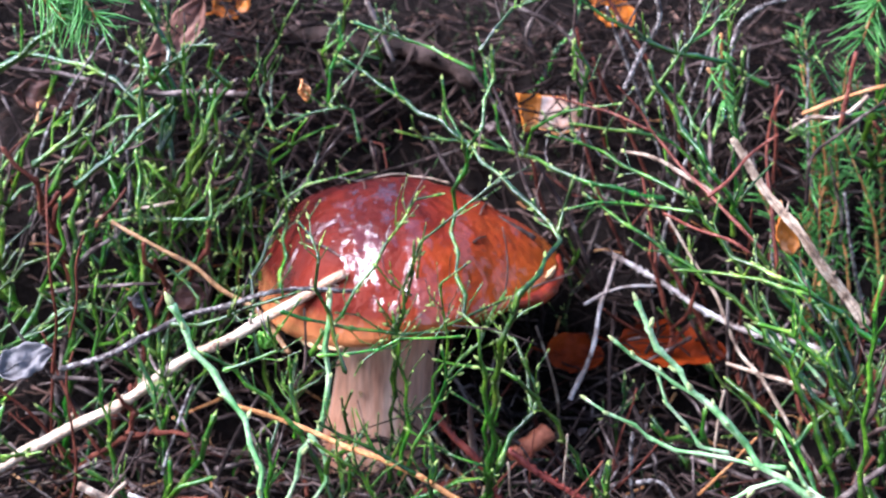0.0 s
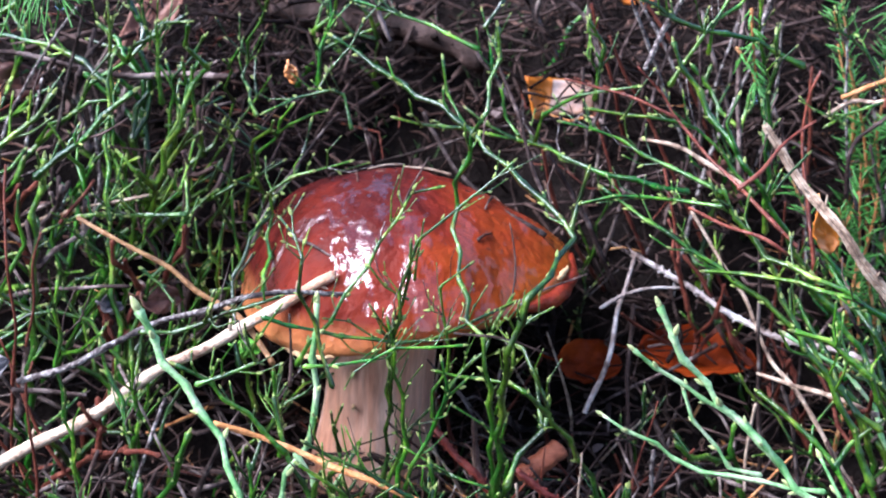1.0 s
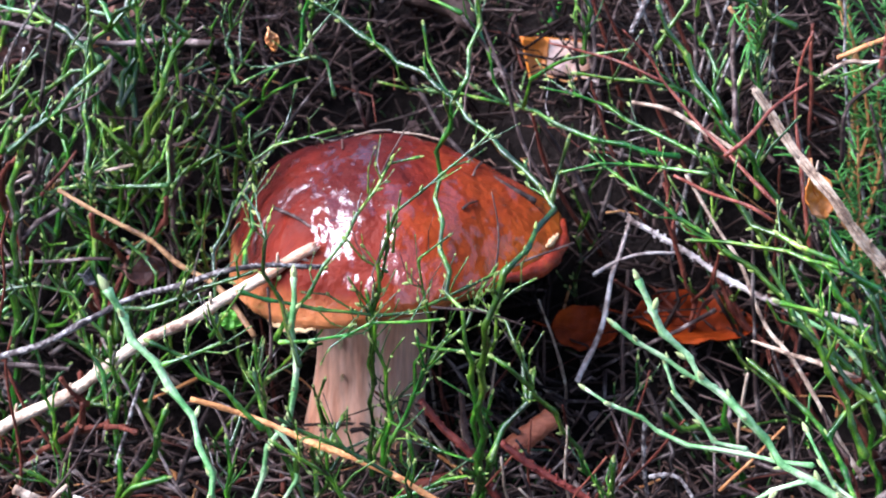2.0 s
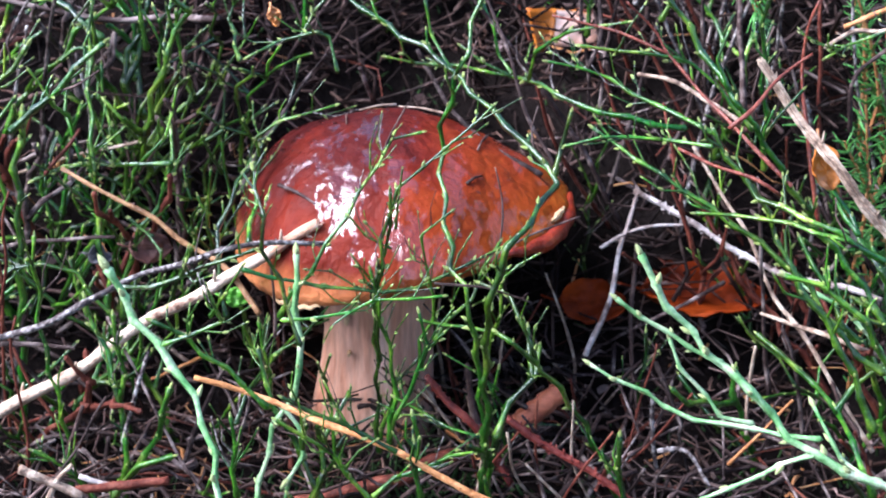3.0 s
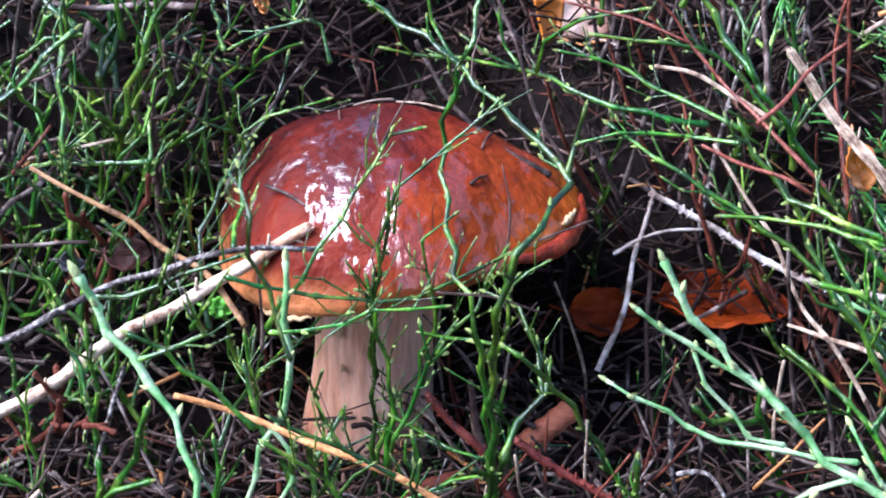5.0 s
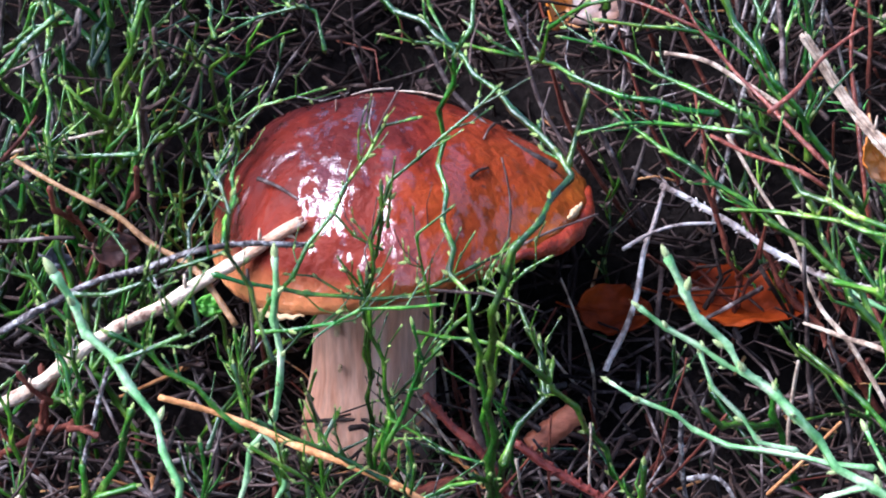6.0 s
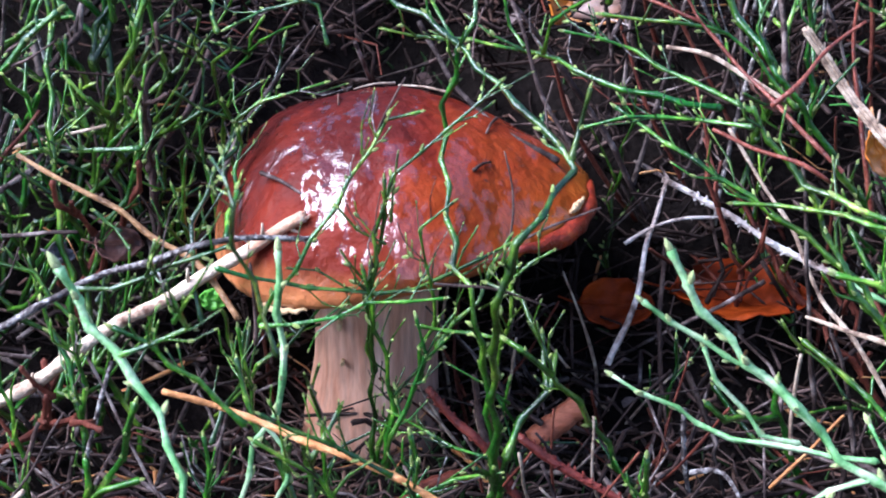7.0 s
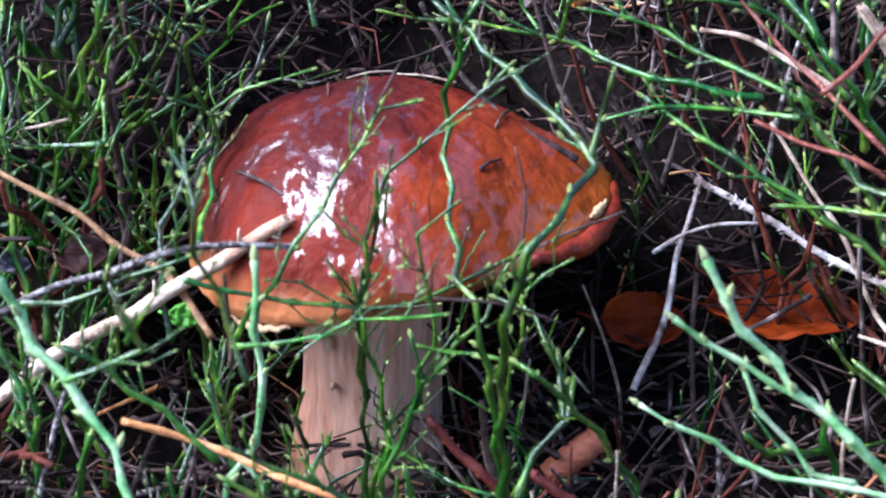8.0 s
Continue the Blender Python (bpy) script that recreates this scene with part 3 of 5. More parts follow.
sprig([(0.0026, -0.0295, 0.0159), (0.0021, -0.0290, 0.0360), (0.0020, -0.0335, 0.0600), (0.0019, -0.0361, 0.0784), (0.0067, -0.0358, 0.0895), (0.0066, -0.0377, 0.0977), (0.0070, -0.0374, 0.1084)], 0.92, 0.506,
      (0.41, [(0.0085, -0.0377, 0.0968), (0.0106, -0.0374, 0.1066), (0.0106, -0.0373, 0.1155)]),
      (0.46, [(0.0067, -0.0358, 0.0895), (0.0018, -0.0368, 0.0927), (-0.0050, -0.0376, 0.1004)]),
      (0.46, [(0.0015, -0.0361, 0.0784), (-0.0017, -0.0370, 0.0844), (-0.0044, -0.0369, 0.0873)]))
sprig([(0.0059, -0.0326, 0.0199), (0.0076, -0.0341, 0.0428), (0.0050, -0.0358, 0.0592), (0.0029, -0.0375, 0.0716), (0.0009, -0.0383, 0.0832)], 1.01, 0.552)
sprig([(-0.0264, -0.0404, 0.0693), (-0.0184, -0.0402, 0.0823), (-0.0132, -0.0401, 0.0896), (-0.0048, -0.0349, 0.1019), (0.0018, -0.0297, 0.1124), (0.0067, -0.0246, 0.1192), (0.0160, -0.0245, 0.1219)], 0.92, 0.46,
      (0.32, [(0.0010, -0.0297, 0.1124), (0.0014, -0.0286, 0.1191), (0.0028, -0.0275, 0.1254)]))
sprig([(0.0158, -0.0380, 0.0508), (0.0164, -0.0377, 0.0602), (0.0209, -0.0395, 0.0716), (0.0185, -0.0413, 0.0800), (0.0155, -0.0420, 0.0915), (0.0185, -0.0419, 0.0986), (0.0246, -0.0418, 0.1038)], 0.69, 0.368)
sprig([(-0.0365, -0.0421, 0.0854), (-0.0185, -0.0401, 0.0795), (-0.0018, -0.0381, 0.0767), (0.0117, -0.0371, 0.0762), (0.0201, -0.0350, 0.0779), (0.0303, -0.0318, 0.0830), (0.0397, -0.0267, 0.0853)], 0.828, 0.46,
      (0.46, [(-0.0018, -0.0381, 0.0767), (-0.0085, -0.0380, 0.0823), (-0.0175, -0.0400, 0.0844)]),
      (0.37, [(0.0252, -0.0339, 0.0811), (0.0282, -0.0328, 0.0863), (0.0307, -0.0316, 0.0921)]))
sprig([(-0.0237, -0.0604, 0.0780), (-0.0140, -0.0604, 0.0783), (-0.0042, -0.0604, 0.0806), (0.0023, -0.0603, 0.0844), (0.0121, -0.0603, 0.0855), (0.0221, -0.0603, 0.0857)], 0.736, 0.46,
      (0.37, [(-0.0042, -0.0604, 0.0806), (-0.0091, -0.0614, 0.0772), (-0.0117, -0.0615, 0.0723)]))
sprig([(0.0793, -0.0402, 0.0018), (0.0707, -0.0404, 0.0224), (0.0612, -0.0443, 0.0415), (0.0503, -0.0495, 0.0579), (0.0452, -0.0451, 0.0717), (0.0404, -0.0370, 0.0761), (0.0337, -0.0336, 0.0768)], 1.2, 0.552,
      (0.87, [(0.0503, -0.0495, 0.0579), (0.0417, -0.0545, 0.0686), (0.0303, -0.0407, 0.0657), (0.0184, -0.0415, 0.0671), (0.0159, -0.0417, 0.0684)]),
      (0.46, [(0.0404, -0.0370, 0.0761), (0.0358, -0.0343, 0.0719), (0.0321, -0.0318, 0.0688)]))
sprig([(0.0358, -0.0512, 0.0268), (0.0350, -0.0565, 0.0626), (0.0351, -0.0617, 0.0800), (0.0410, -0.0620, 0.1017), (0.0484, -0.0521, 0.1076), (0.0547, -0.0371, 0.1137), (0.0419, -0.0225, 0.1220), (0.0286, -0.0032, 0.1300), (0.0184, 0.0053, 0.1370), (0.0060, 0.0183, 0.1398), (-0.0065, 0.0283, 0.1458), (-0.0173, 0.0332, 0.1516)], 1.33, 0.828,
      (0.92, [(0.0547, -0.0371, 0.1137), (0.0581, -0.0322, 0.1205), (0.0595, -0.0322, 0.1311)]),
      (0.74, [(0.0243, 0.0013, 0.1330), (0.0197, 0.0074, 0.1399), (0.0187, 0.0107, 0.1461), (0.0170, 0.0099, 0.1517)]))
sprig([(0.0360, -0.0313, 0.0492), (0.0389, -0.0360, 0.0671), (0.0404, -0.0358, 0.0783), (0.0428, -0.0358, 0.0820), (0.0454, -0.0357, 0.0858), (0.0504, -0.0357, 0.0872)], 0.736, 0.46,
      (0.46, [(0.0404, -0.0358, 0.0783), (0.0385, -0.0377, 0.0848), (0.0418, -0.0386, 0.0908)]))
sprig([(0.0201, -0.0370, 0.0599), (0.0304, -0.0333, 0.0715), (0.0355, -0.0275, 0.0800), (0.0397, -0.0236, 0.0858)], 0.828, 0.46)
sprig([(0.0980, 0.0107, 0.1093), (0.0836, 0.0098, 0.1127), (0.0664, 0.0181, 0.1137), (0.0544, 0.0311, 0.1165), (0.0449, 0.0449, 0.1141), (0.0292, 0.0470, 0.1170), (0.0143, 0.0495, 0.1173), (0.0040, 0.0482, 0.1197)], 1.06, 0.552,
      (0.74, [(0.0449, 0.0449, 0.1141), (0.0367, 0.0482, 0.1181), (0.0283, 0.0511, 0.1226)]),
      (0.78, [(0.0501, 0.0335, 0.1176), (0.0524, 0.0304, 0.1273), (0.0606, 0.0207, 0.1372), (0.0704, 0.0118, 0.1424), (0.0787, 0.0085, 0.1450)]))
sprig([(0.0445, 0.0329, 0.1197), (0.0410, 0.0395, 0.1251), (0.0381, 0.0388, 0.1329), (0.0354, 0.0425, 0.1413), (0.0345, 0.0444, 0.1482)], 0.69, 0.552)
sprig([(-0.0159, -0.0999, 0.0909), (-0.0197, -0.0952, 0.1021), (-0.0231, -0.0953, 0.1105), (-0.0250, -0.0955, 0.1196), (-0.0254, -0.0937, 0.1261), (-0.0243, -0.0908, 0.1294), (-0.0283, -0.0858, 0.1317), (-0.0310, -0.0809, 0.1321)], 0.736, 0.46)
sprig([(-0.0398, -0.0950, 0.0355), (-0.0420, -0.0900, 0.0536), (-0.0465, -0.0850, 0.0644), (-0.0540, -0.0800, 0.0751), (-0.0618, -0.0770, 0.0842), (-0.0671, -0.0750, 0.0920), (-0.0703, -0.0750, 0.1011)], 0.84, 1.19,
      material=PALE_GREEN, extra=0, label="pale green bilberry stem with yellowish buds")
sprig([(-0.0346, -0.0509, 0.0086), (-0.0325, -0.0487, 0.0213), (-0.0288, -0.0464, 0.0348), (-0.0230, -0.0442, 0.0444), (-0.0200, -0.0430, 0.0524), (-0.0209, -0.0418, 0.0624), (-0.0212, -0.0416, 0.0737), (-0.0207, -0.0414, 0.0898)], 0.84, 0.92,
      (0.86, [(-0.0261, -0.0452, 0.0410), (-0.0194, -0.0474, 0.0325), (-0.0230, -0.0486, 0.0213), (-0.0260, -0.0489, 0.0093)]),
      material=PALE_GREEN, extra=0, label="pale green bilberry stem with yellowish buds")
sprig([(0.1618, -0.0820, 0.0310), (0.1449, -0.0821, 0.0377), (0.1265, -0.0814, 0.0466), (0.1179, -0.0768, 0.0533), (0.1102, -0.0751, 0.0634), (0.1004, -0.0725, 0.0711), (0.0903, -0.0711, 0.0830), (0.0828, -0.0711, 0.0918), (0.0775, -0.0710, 0.1037)], 1.33, 0.92,
      (0.86, [(0.1012, -0.0725, 0.0707), (0.0908, -0.0702, 0.0753), (0.0810, -0.0691, 0.0820), (0.0714, -0.0691, 0.0892)]),
      (0.72, [(0.1117, -0.0708, 0.0499), (0.1027, -0.0703, 0.0524), (0.0965, -0.0696, 0.0603), (0.0897, -0.0692, 0.0694), (0.0869, -0.0691, 0.0766)]),
      (0.79, [(0.1319, -0.0700, 0.0441), (0.1175, -0.0673, 0.0444), (0.1046, -0.0644, 0.0466), (0.0932, -0.0620, 0.0463), (0.0856, -0.0606, 0.0513), (0.0747, -0.0595, 0.0582), (0.0654, -0.0595, 0.0632)]),
      (0.86, [(0.1282, -0.0813, 0.0457), (0.1194, -0.0786, 0.0394), (0.1104, -0.0758, 0.0339), (0.0978, -0.0744, 0.0262)]),
      (0.72, [(0.1449, -0.0821, 0.0377), (0.1349, -0.0803, 0.0460), (0.1316, -0.0784, 0.0505), (0.1284, -0.0750, 0.0579)]),
      material=PALE_GREEN, extra=0, label="pale green bilberry stem with yellowish buds")
sprig([(0.1631, -0.0524, 0.0827), (0.1452, -0.0534, 0.0959), (0.1353, -0.0517, 0.1019), (0.1234, -0.0435, 0.1048), (0.1148, -0.0345, 0.1063), (0.1083, -0.0306, 0.1128), (0.1015, -0.0286, 0.1245)], 1.2, 0.828,
      (0.87, [(0.1386, -0.0526, 0.0999), (0.1296, -0.0478, 0.1008), (0.1210, -0.0400, 0.1001), (0.1085, -0.0349, 0.0990), (0.0974, -0.0329, 0.0995)]))
sprig([(0.1656, -0.0316, 0.0334), (0.1593, -0.0296, 0.0462), (0.1550, -0.0268, 0.0546), (0.1482, -0.0272, 0.0626), (0.1382, -0.0221, 0.0678), (0.1285, -0.0181, 0.0721)], 0.92, 0.56,
      material=PALE_GREEN, extra=0, label="pale green bilberry stem with yellowish buds")
sprig([(0.1618, -0.0242, 0.0532), (0.1516, -0.0154, 0.0684), (0.1405, -0.0122, 0.0823), (0.1282, -0.0155, 0.1009), (0.1173, -0.0172, 0.1182), (0.1073, -0.0164, 0.1322), (0.0990, -0.0038, 0.1420), (0.0918, -0.0021, 0.1538), (0.0873, -0.0012, 0.1623)], 1.33, 0.92,
      (0.74, [(0.1073, -0.0164, 0.1322), (0.1045, -0.0152, 0.1389), (0.1066, -0.0132, 0.1496)]),
      (0.64, [(0.1183, -0.0169, 0.1171), (0.1246, -0.0160, 0.1249), (0.1293, -0.0154, 0.1318)]))
sprig([(0.1189, 0.0086, 0.1098), (0.1089, 0.0117, 0.1218), (0.1007, 0.0131, 0.1297), (0.0897, 0.0100, 0.1341), (0.0761, 0.0141, 0.1335), (0.0653, 0.0147, 0.1352)], 0.828, 0.552,
      (0.55, [(0.0762, 0.0141, 0.1330), (0.0794, 0.0139, 0.1395), (0.0843, 0.0146, 0.1484)]))
sprig([(0.1012, -0.0283, 0.1234), (0.0935, -0.0227, 0.1257), (0.0841, -0.0156, 0.1284), (0.0745, -0.0075, 0.1308), (0.0660, -0.0057, 0.1346), (0.0541, -0.0048, 0.1370)], 0.828, 0.46)
sprig([(0.1016, -0.0279, 0.1188), (0.0877, -0.0179, 0.1172), (0.0758, -0.0179, 0.1184), (0.0674, -0.0179, 0.1179), (0.0590, -0.0179, 0.1148)], 0.736, 0.46)
sprig([(0.0785, 0.0405, -0.0280), (0.0763, 0.0414, -0.0032), (0.0725, 0.0426, 0.0273), (0.0708, 0.0435, 0.0527), (0.0728, 0.0446, 0.0731), (0.0759, 0.0424, 0.0885), (0.0775, 0.0405, 0.1032)], 0.92, 0.552,
      (0.46, [(0.0728, 0.0446, 0.0731), (0.0690, 0.0438, 0.0838), (0.0649, 0.0414, 0.0909)]))
sprig([(0.1540, -0.0458, 0.0530), (0.1404, -0.0407, 0.0637), (0.1337, -0.0356, 0.0745), (0.1237, -0.0304, 0.0841), (0.1120, -0.0250, 0.0910), (0.0987, -0.0195, 0.0988), (0.0852, -0.0141, 0.1059), (0.0786, -0.0090, 0.1094), (0.0685, -0.0040, 0.1151)], 1.24, 0.644)
sprig([(0.1517, -0.0521, 0.0371), (0.1432, -0.0472, 0.0576), (0.1326, -0.0422, 0.0739), (0.1242, -0.0373, 0.0856), (0.1199, -0.0323, 0.0971), (0.1133, -0.0323, 0.1080)], 1.38, 0.92)
sprig([(0.1220, -0.0017, 0.1007), (0.1190, -0.0024, 0.1379), (0.1189, -0.0027, 0.1558), (0.1186, -0.0029, 0.1662)], 0.92, 0.736)
sprig([(0.0871, 0.0000, 0.0156), (0.0872, 0.0000, 0.0282), (0.0880, 0.0000, 0.0427)], 0.644, 0.552)
sprig([(0.0779, -0.0579, 0.0130), (0.0765, -0.0580, 0.0250), (0.0751, -0.0581, 0.0377)], 1.1, 0.828)
sprig([(0.0433, -0.0187, -0.0075), (0.0423, -0.0184, 0.0093), (0.0411, -0.0214, 0.0236), (0.0391, -0.0258, 0.0362), (0.0397, -0.0262, 0.0434)], 0.828, 0.552,
      (0.55, [(0.0395, -0.0257, 0.0361), (0.0341, -0.0283, 0.0435), (0.0236, -0.0280, 0.0494)]),
      (0.46, [(0.0417, -0.0190, 0.0160), (0.0489, -0.0176, 0.0189), (0.0589, -0.0162, 0.0179)]))
sprig([(-0.0007, -0.0514, 0.0109), (0.0080, -0.0512, 0.0188), (0.0218, -0.0511, 0.0258), (0.0355, -0.0511, 0.0291)], 0.92, 0.644)
sprig([(0.0086, -0.0693, 0.0396), (-0.0011, -0.0713, 0.0473), (-0.0123, -0.0733, 0.0531), (-0.0233, -0.0753, 0.0608)], 0.92, 0.552,
      (0.46, [(-0.0043, -0.0713, 0.0482), (-0.0074, -0.0713, 0.0557), (-0.0113, -0.0713, 0.0631)]))
sprig([(0.0020, -0.0744, 0.0253), (-0.0060, -0.0754, 0.0374), (-0.0146, -0.0774, 0.0480), (-0.0248, -0.0794, 0.0557)], 1.01, 0.644,
      (0.55, [(-0.0060, -0.0754, 0.0374), (-0.0010, -0.0754, 0.0431), (0.0031, -0.0754, 0.0469)]))
sprig([(0.0024, -0.0256, 0.0136), (0.0043, -0.0262, 0.0263), (0.0085, -0.0259, 0.0382), (0.0148, -0.0256, 0.0470)], 0.92, 0.552)
sprig([(0.0068, -0.0646, 0.0405), (0.0094, -0.0656, 0.0507), (0.0161, -0.0676, 0.0658), (0.0170, -0.0687, 0.0764), (0.0157, -0.0697, 0.0849)], 0.828, 0.552,
      (0.55, [(0.0161, -0.0676, 0.0658), (0.0194, -0.0697, 0.0742), (0.0226, -0.0707, 0.0792)]))
sprig([(0.0160, -0.0696, 0.0243), (0.0144, -0.0685, 0.0333), (0.0132, -0.0674, 0.0403), (0.0149, -0.0673, 0.0450), (0.0137, -0.0673, 0.0501)], 0.92, 0.828)
sprig([(0.0339, -0.0451, 0.0302), (0.0236, -0.0423, 0.0325), (0.0139, -0.0357, 0.0348), (0.0079, -0.0357, 0.0387)], 0.644, 0.46)
sprig([(-0.1146, -0.0071, -0.0103), (-0.1131, -0.0066, 0.0193), (-0.1122, -0.0063, 0.0440), (-0.1097, -0.0058, 0.0795), (-0.1093, -0.0050, 0.1002), (-0.1056, -0.0043, 0.1204)], 1.56, 1.1)
sprig([(-0.0811, -0.0137, 0.0558), (-0.0913, -0.0105, 0.0670), (-0.0967, -0.0084, 0.0714), (-0.1055, -0.0085, 0.0719), (-0.1126, -0.0086, 0.0706), (-0.1204, -0.0088, 0.0633)], 0.92, 0.552)
sprig([(-0.0836, 0.0229, 0.0288), (-0.0848, 0.0235, 0.0496), (-0.0848, 0.0219, 0.0648), (-0.0882, 0.0191, 0.0762), (-0.0962, 0.0162, 0.0854), (-0.1059, 0.0143, 0.0941)], 1.2, 0.644)
sprig([(-0.0809, 0.0032, 0.0472), (-0.0792, 0.0083, 0.0631), (-0.0750, 0.0083, 0.0740), (-0.0670, 0.0083, 0.0868), (-0.0637, 0.0083, 0.0966), (-0.0634, 0.0139, 0.1077)], 1.1, 0.644,
      (0.55, [(-0.0670, 0.0083, 0.0868), (-0.0620, 0.0083, 0.0946), (-0.0597, 0.0140, 0.1019)]))
sprig([(-0.0830, -0.0054, 0.0455), (-0.0841, -0.0009, 0.0654), (-0.0870, 0.0035, 0.0791), (-0.0876, 0.0077, 0.0967), (-0.0887, 0.0163, 0.1125), (-0.0891, 0.0242, 0.1285), (-0.0873, 0.0284, 0.1458)], 1.1, 0.644)
sprig([(-0.0632, 0.0056, 0.0995), (-0.0799, 0.0100, 0.0973), (-0.0987, 0.0141, 0.0952), (-0.1073, 0.0106, 0.0916)], 0.92, 0.644)
sprig([(-0.0373, -0.0149, 0.0817), (-0.0366, 0.0135, 0.0925), (-0.0360, 0.0134, 0.1060), (-0.0315, 0.0126, 0.1097), (-0.0225, 0.0118, 0.1133), (-0.0115, 0.0127, 0.1162)], 0.92, 0.46,
      (0.46, [(-0.0362, 0.0144, 0.1037), (-0.0316, 0.0125, 0.1063), (-0.0341, 0.0171, 0.0978)]))
sprig([(-0.0446, -0.0216, 0.0598), (-0.0473, -0.0120, 0.0804), (-0.0420, 0.0035, 0.0928), (-0.0366, 0.0153, 0.0975), (-0.0291, 0.0274, 0.1082), (-0.0239, 0.0343, 0.1154), (-0.0240, 0.0348, 0.1219)], 1.01, 0.552)
sprig([(-0.0721, -0.0500, 0.0834), (-0.0605, -0.0500, 0.0839), (-0.0521, -0.0500, 0.0879), (-0.0434, -0.0520, 0.0925), (-0.0317, -0.0540, 0.0974)], 0.828, 0.552,
      (0.46, [(-0.0521, -0.0500, 0.0879), (-0.0495, -0.0520, 0.0862), (-0.0452, -0.0530, 0.0885)]))
sprig([(-0.0527, -0.0968, 0.0892), (-0.0472, -0.0969, 0.0914), (-0.0395, -0.0970, 0.0937), (-0.0370, -0.0971, 0.0976), (-0.0395, -0.0972, 0.1039)], 0.736, 0.644,
      (0.55, [(-0.0398, -0.0971, 0.0979), (-0.0352, -0.0973, 0.1039), (-0.0304, -0.0975, 0.1131)]))
sprig([(-0.0761, -0.0391, 0.0011), (-0.0755, -0.0406, 0.0225), (-0.0769, -0.0366, 0.0362), (-0.0792, -0.0311, 0.0451), (-0.0846, -0.0245, 0.0573), (-0.0874, -0.0239, 0.0668)], 1.1, 0.828)
sprig([(-0.0755, -0.0378, 0.0289), (-0.0751, -0.0389, 0.0434), (-0.0751, -0.0399, 0.0556), (-0.0761, -0.0409, 0.0696)], 1.01, 0.736)
sprig([(-0.0926, -0.0402, 0.0100), (-0.0939, -0.0402, 0.0343), (-0.0960, -0.0402, 0.0500), (-0.0983, -0.0402, 0.0635), (-0.0981, -0.0402, 0.0804), (-0.0976, -0.0402, 0.0952)], 0.92, 0.644)
sprig([(-0.0313, -0.0300, 0.0325), (-0.0291, -0.0298, 0.0384), (-0.0300, -0.0295, 0.0462), (-0.0329, -0.0294, 0.0520), (-0.0358, -0.0292, 0.0574), (-0.0338, -0.0291, 0.0613)], 0.782, 0.644)
sprig([(-0.0397, -0.0506, 0.0383), (-0.0355, -0.0429, 0.0456), (-0.0327, -0.0272, 0.0489), (-0.0315, -0.0232, 0.0586)], 0.828, 0.552)
sprig([(-0.0391, -0.0624, 0.0198), (-0.0392, -0.0625, 0.0355), (-0.0399, -0.0626, 0.0470)], 0.92, 0.736)
sprig([(-0.0295, -0.0621, 0.0506), (-0.0389, -0.0622, 0.0619), (-0.0484, -0.0623, 0.0694), (-0.0530, -0.0623, 0.0749), (-0.0609, -0.0623, 0.0786)], 1.1, 0.736)
sprig([(-0.0814, -0.0550, 0.0112), (-0.0860, -0.0550, 0.0192), (-0.0921, -0.0560, 0.0258), (-0.0997, -0.0580, 0.0328)], 1.01, 0.736)
sprig([(-0.1462, 0.0300, 0.1393), (-0.1340, 0.0300, 0.1479), (-0.1199, 0.0300, 0.1596), (-0.1119, 0.0300, 0.1660)], 1.66, 1.1)
sprig([(-0.0876, 0.0400, 0.1293), (-0.1007, 0.0500, 0.1366), (-0.1120, 0.0600, 0.1386), (-0.1277, 0.0700, 0.1385), (-0.1417, 0.0800, 0.1363)], 1.2, 0.736)
sprig([(-0.0876, 0.0292, 0.1296), (-0.0880, 0.0292, 0.1412), (-0.0891, 0.0292, 0.1515), (-0.0890, 0.0292, 0.1608)], 0.828, 0.46,
      (0.55, [(-0.0884, 0.0292, 0.1453), (-0.0935, 0.0292, 0.1379), (-0.0976, 0.0292, 0.1304)]))
sprig([(-0.0725, 0.0339, 0.1275), (-0.0729, 0.0343, 0.1380), (-0.0748, 0.0343, 0.1484), (-0.0744, 0.0343, 0.1536)], 0.92, 0.552,
      (0.55, [(-0.0733, 0.0343, 0.1401), (-0.0694, 0.0343, 0.1359), (-0.0666, 0.0349, 0.1252)]))
sprig([(-0.0788, 0.0600, 0.1407), (-0.0798, 0.0600, 0.1514), (-0.0814, 0.0600, 0.1641)], 0.736, 0.368)
sprig([(-0.1059, -0.0205, 0.1206), (-0.0963, -0.0206, 0.1288), (-0.0869, -0.0207, 0.1391), (-0.0766, -0.0208, 0.1481)], 1.1, 0.92)
sprig([(-0.1222, -0.0037, 0.1216), (-0.1143, -0.0035, 0.1279), (-0.1065, -0.0034, 0.1362), (-0.1026, -0.0034, 0.1413)], 1.1, 0.828)
sprig([(-0.0414, 0.0204, 0.1286), (-0.0466, 0.0482, 0.1340), (-0.0452, 0.0442, 0.1439), (-0.0400, 0.0405, 0.1578), (-0.0339, 0.0386, 0.1710)], 0.736, 0.46,
      (0.37, [(-0.0464, 0.0451, 0.1415), (-0.0502, 0.0432, 0.1462), (-0.0552, 0.0409, 0.1541)]))
sprig([(-0.0219, 0.0398, 0.1330), (-0.0199, 0.0410, 0.1476), (-0.0188, 0.0454, 0.1571), (-0.0189, 0.0452, 0.1634)], 0.92, 0.552,
      (0.55, [(-0.0231, 0.0291, 0.1322), (-0.0138, 0.0363, 0.1449), (-0.0009, 0.0402, 0.1632)]))
sprig([(0.0287, 0.0250, 0.1512), (0.0108, 0.0351, 0.1573), (-0.0035, 0.0402, 0.1597), (-0.0136, 0.0452, 0.1616)], 0.828, 0.552)
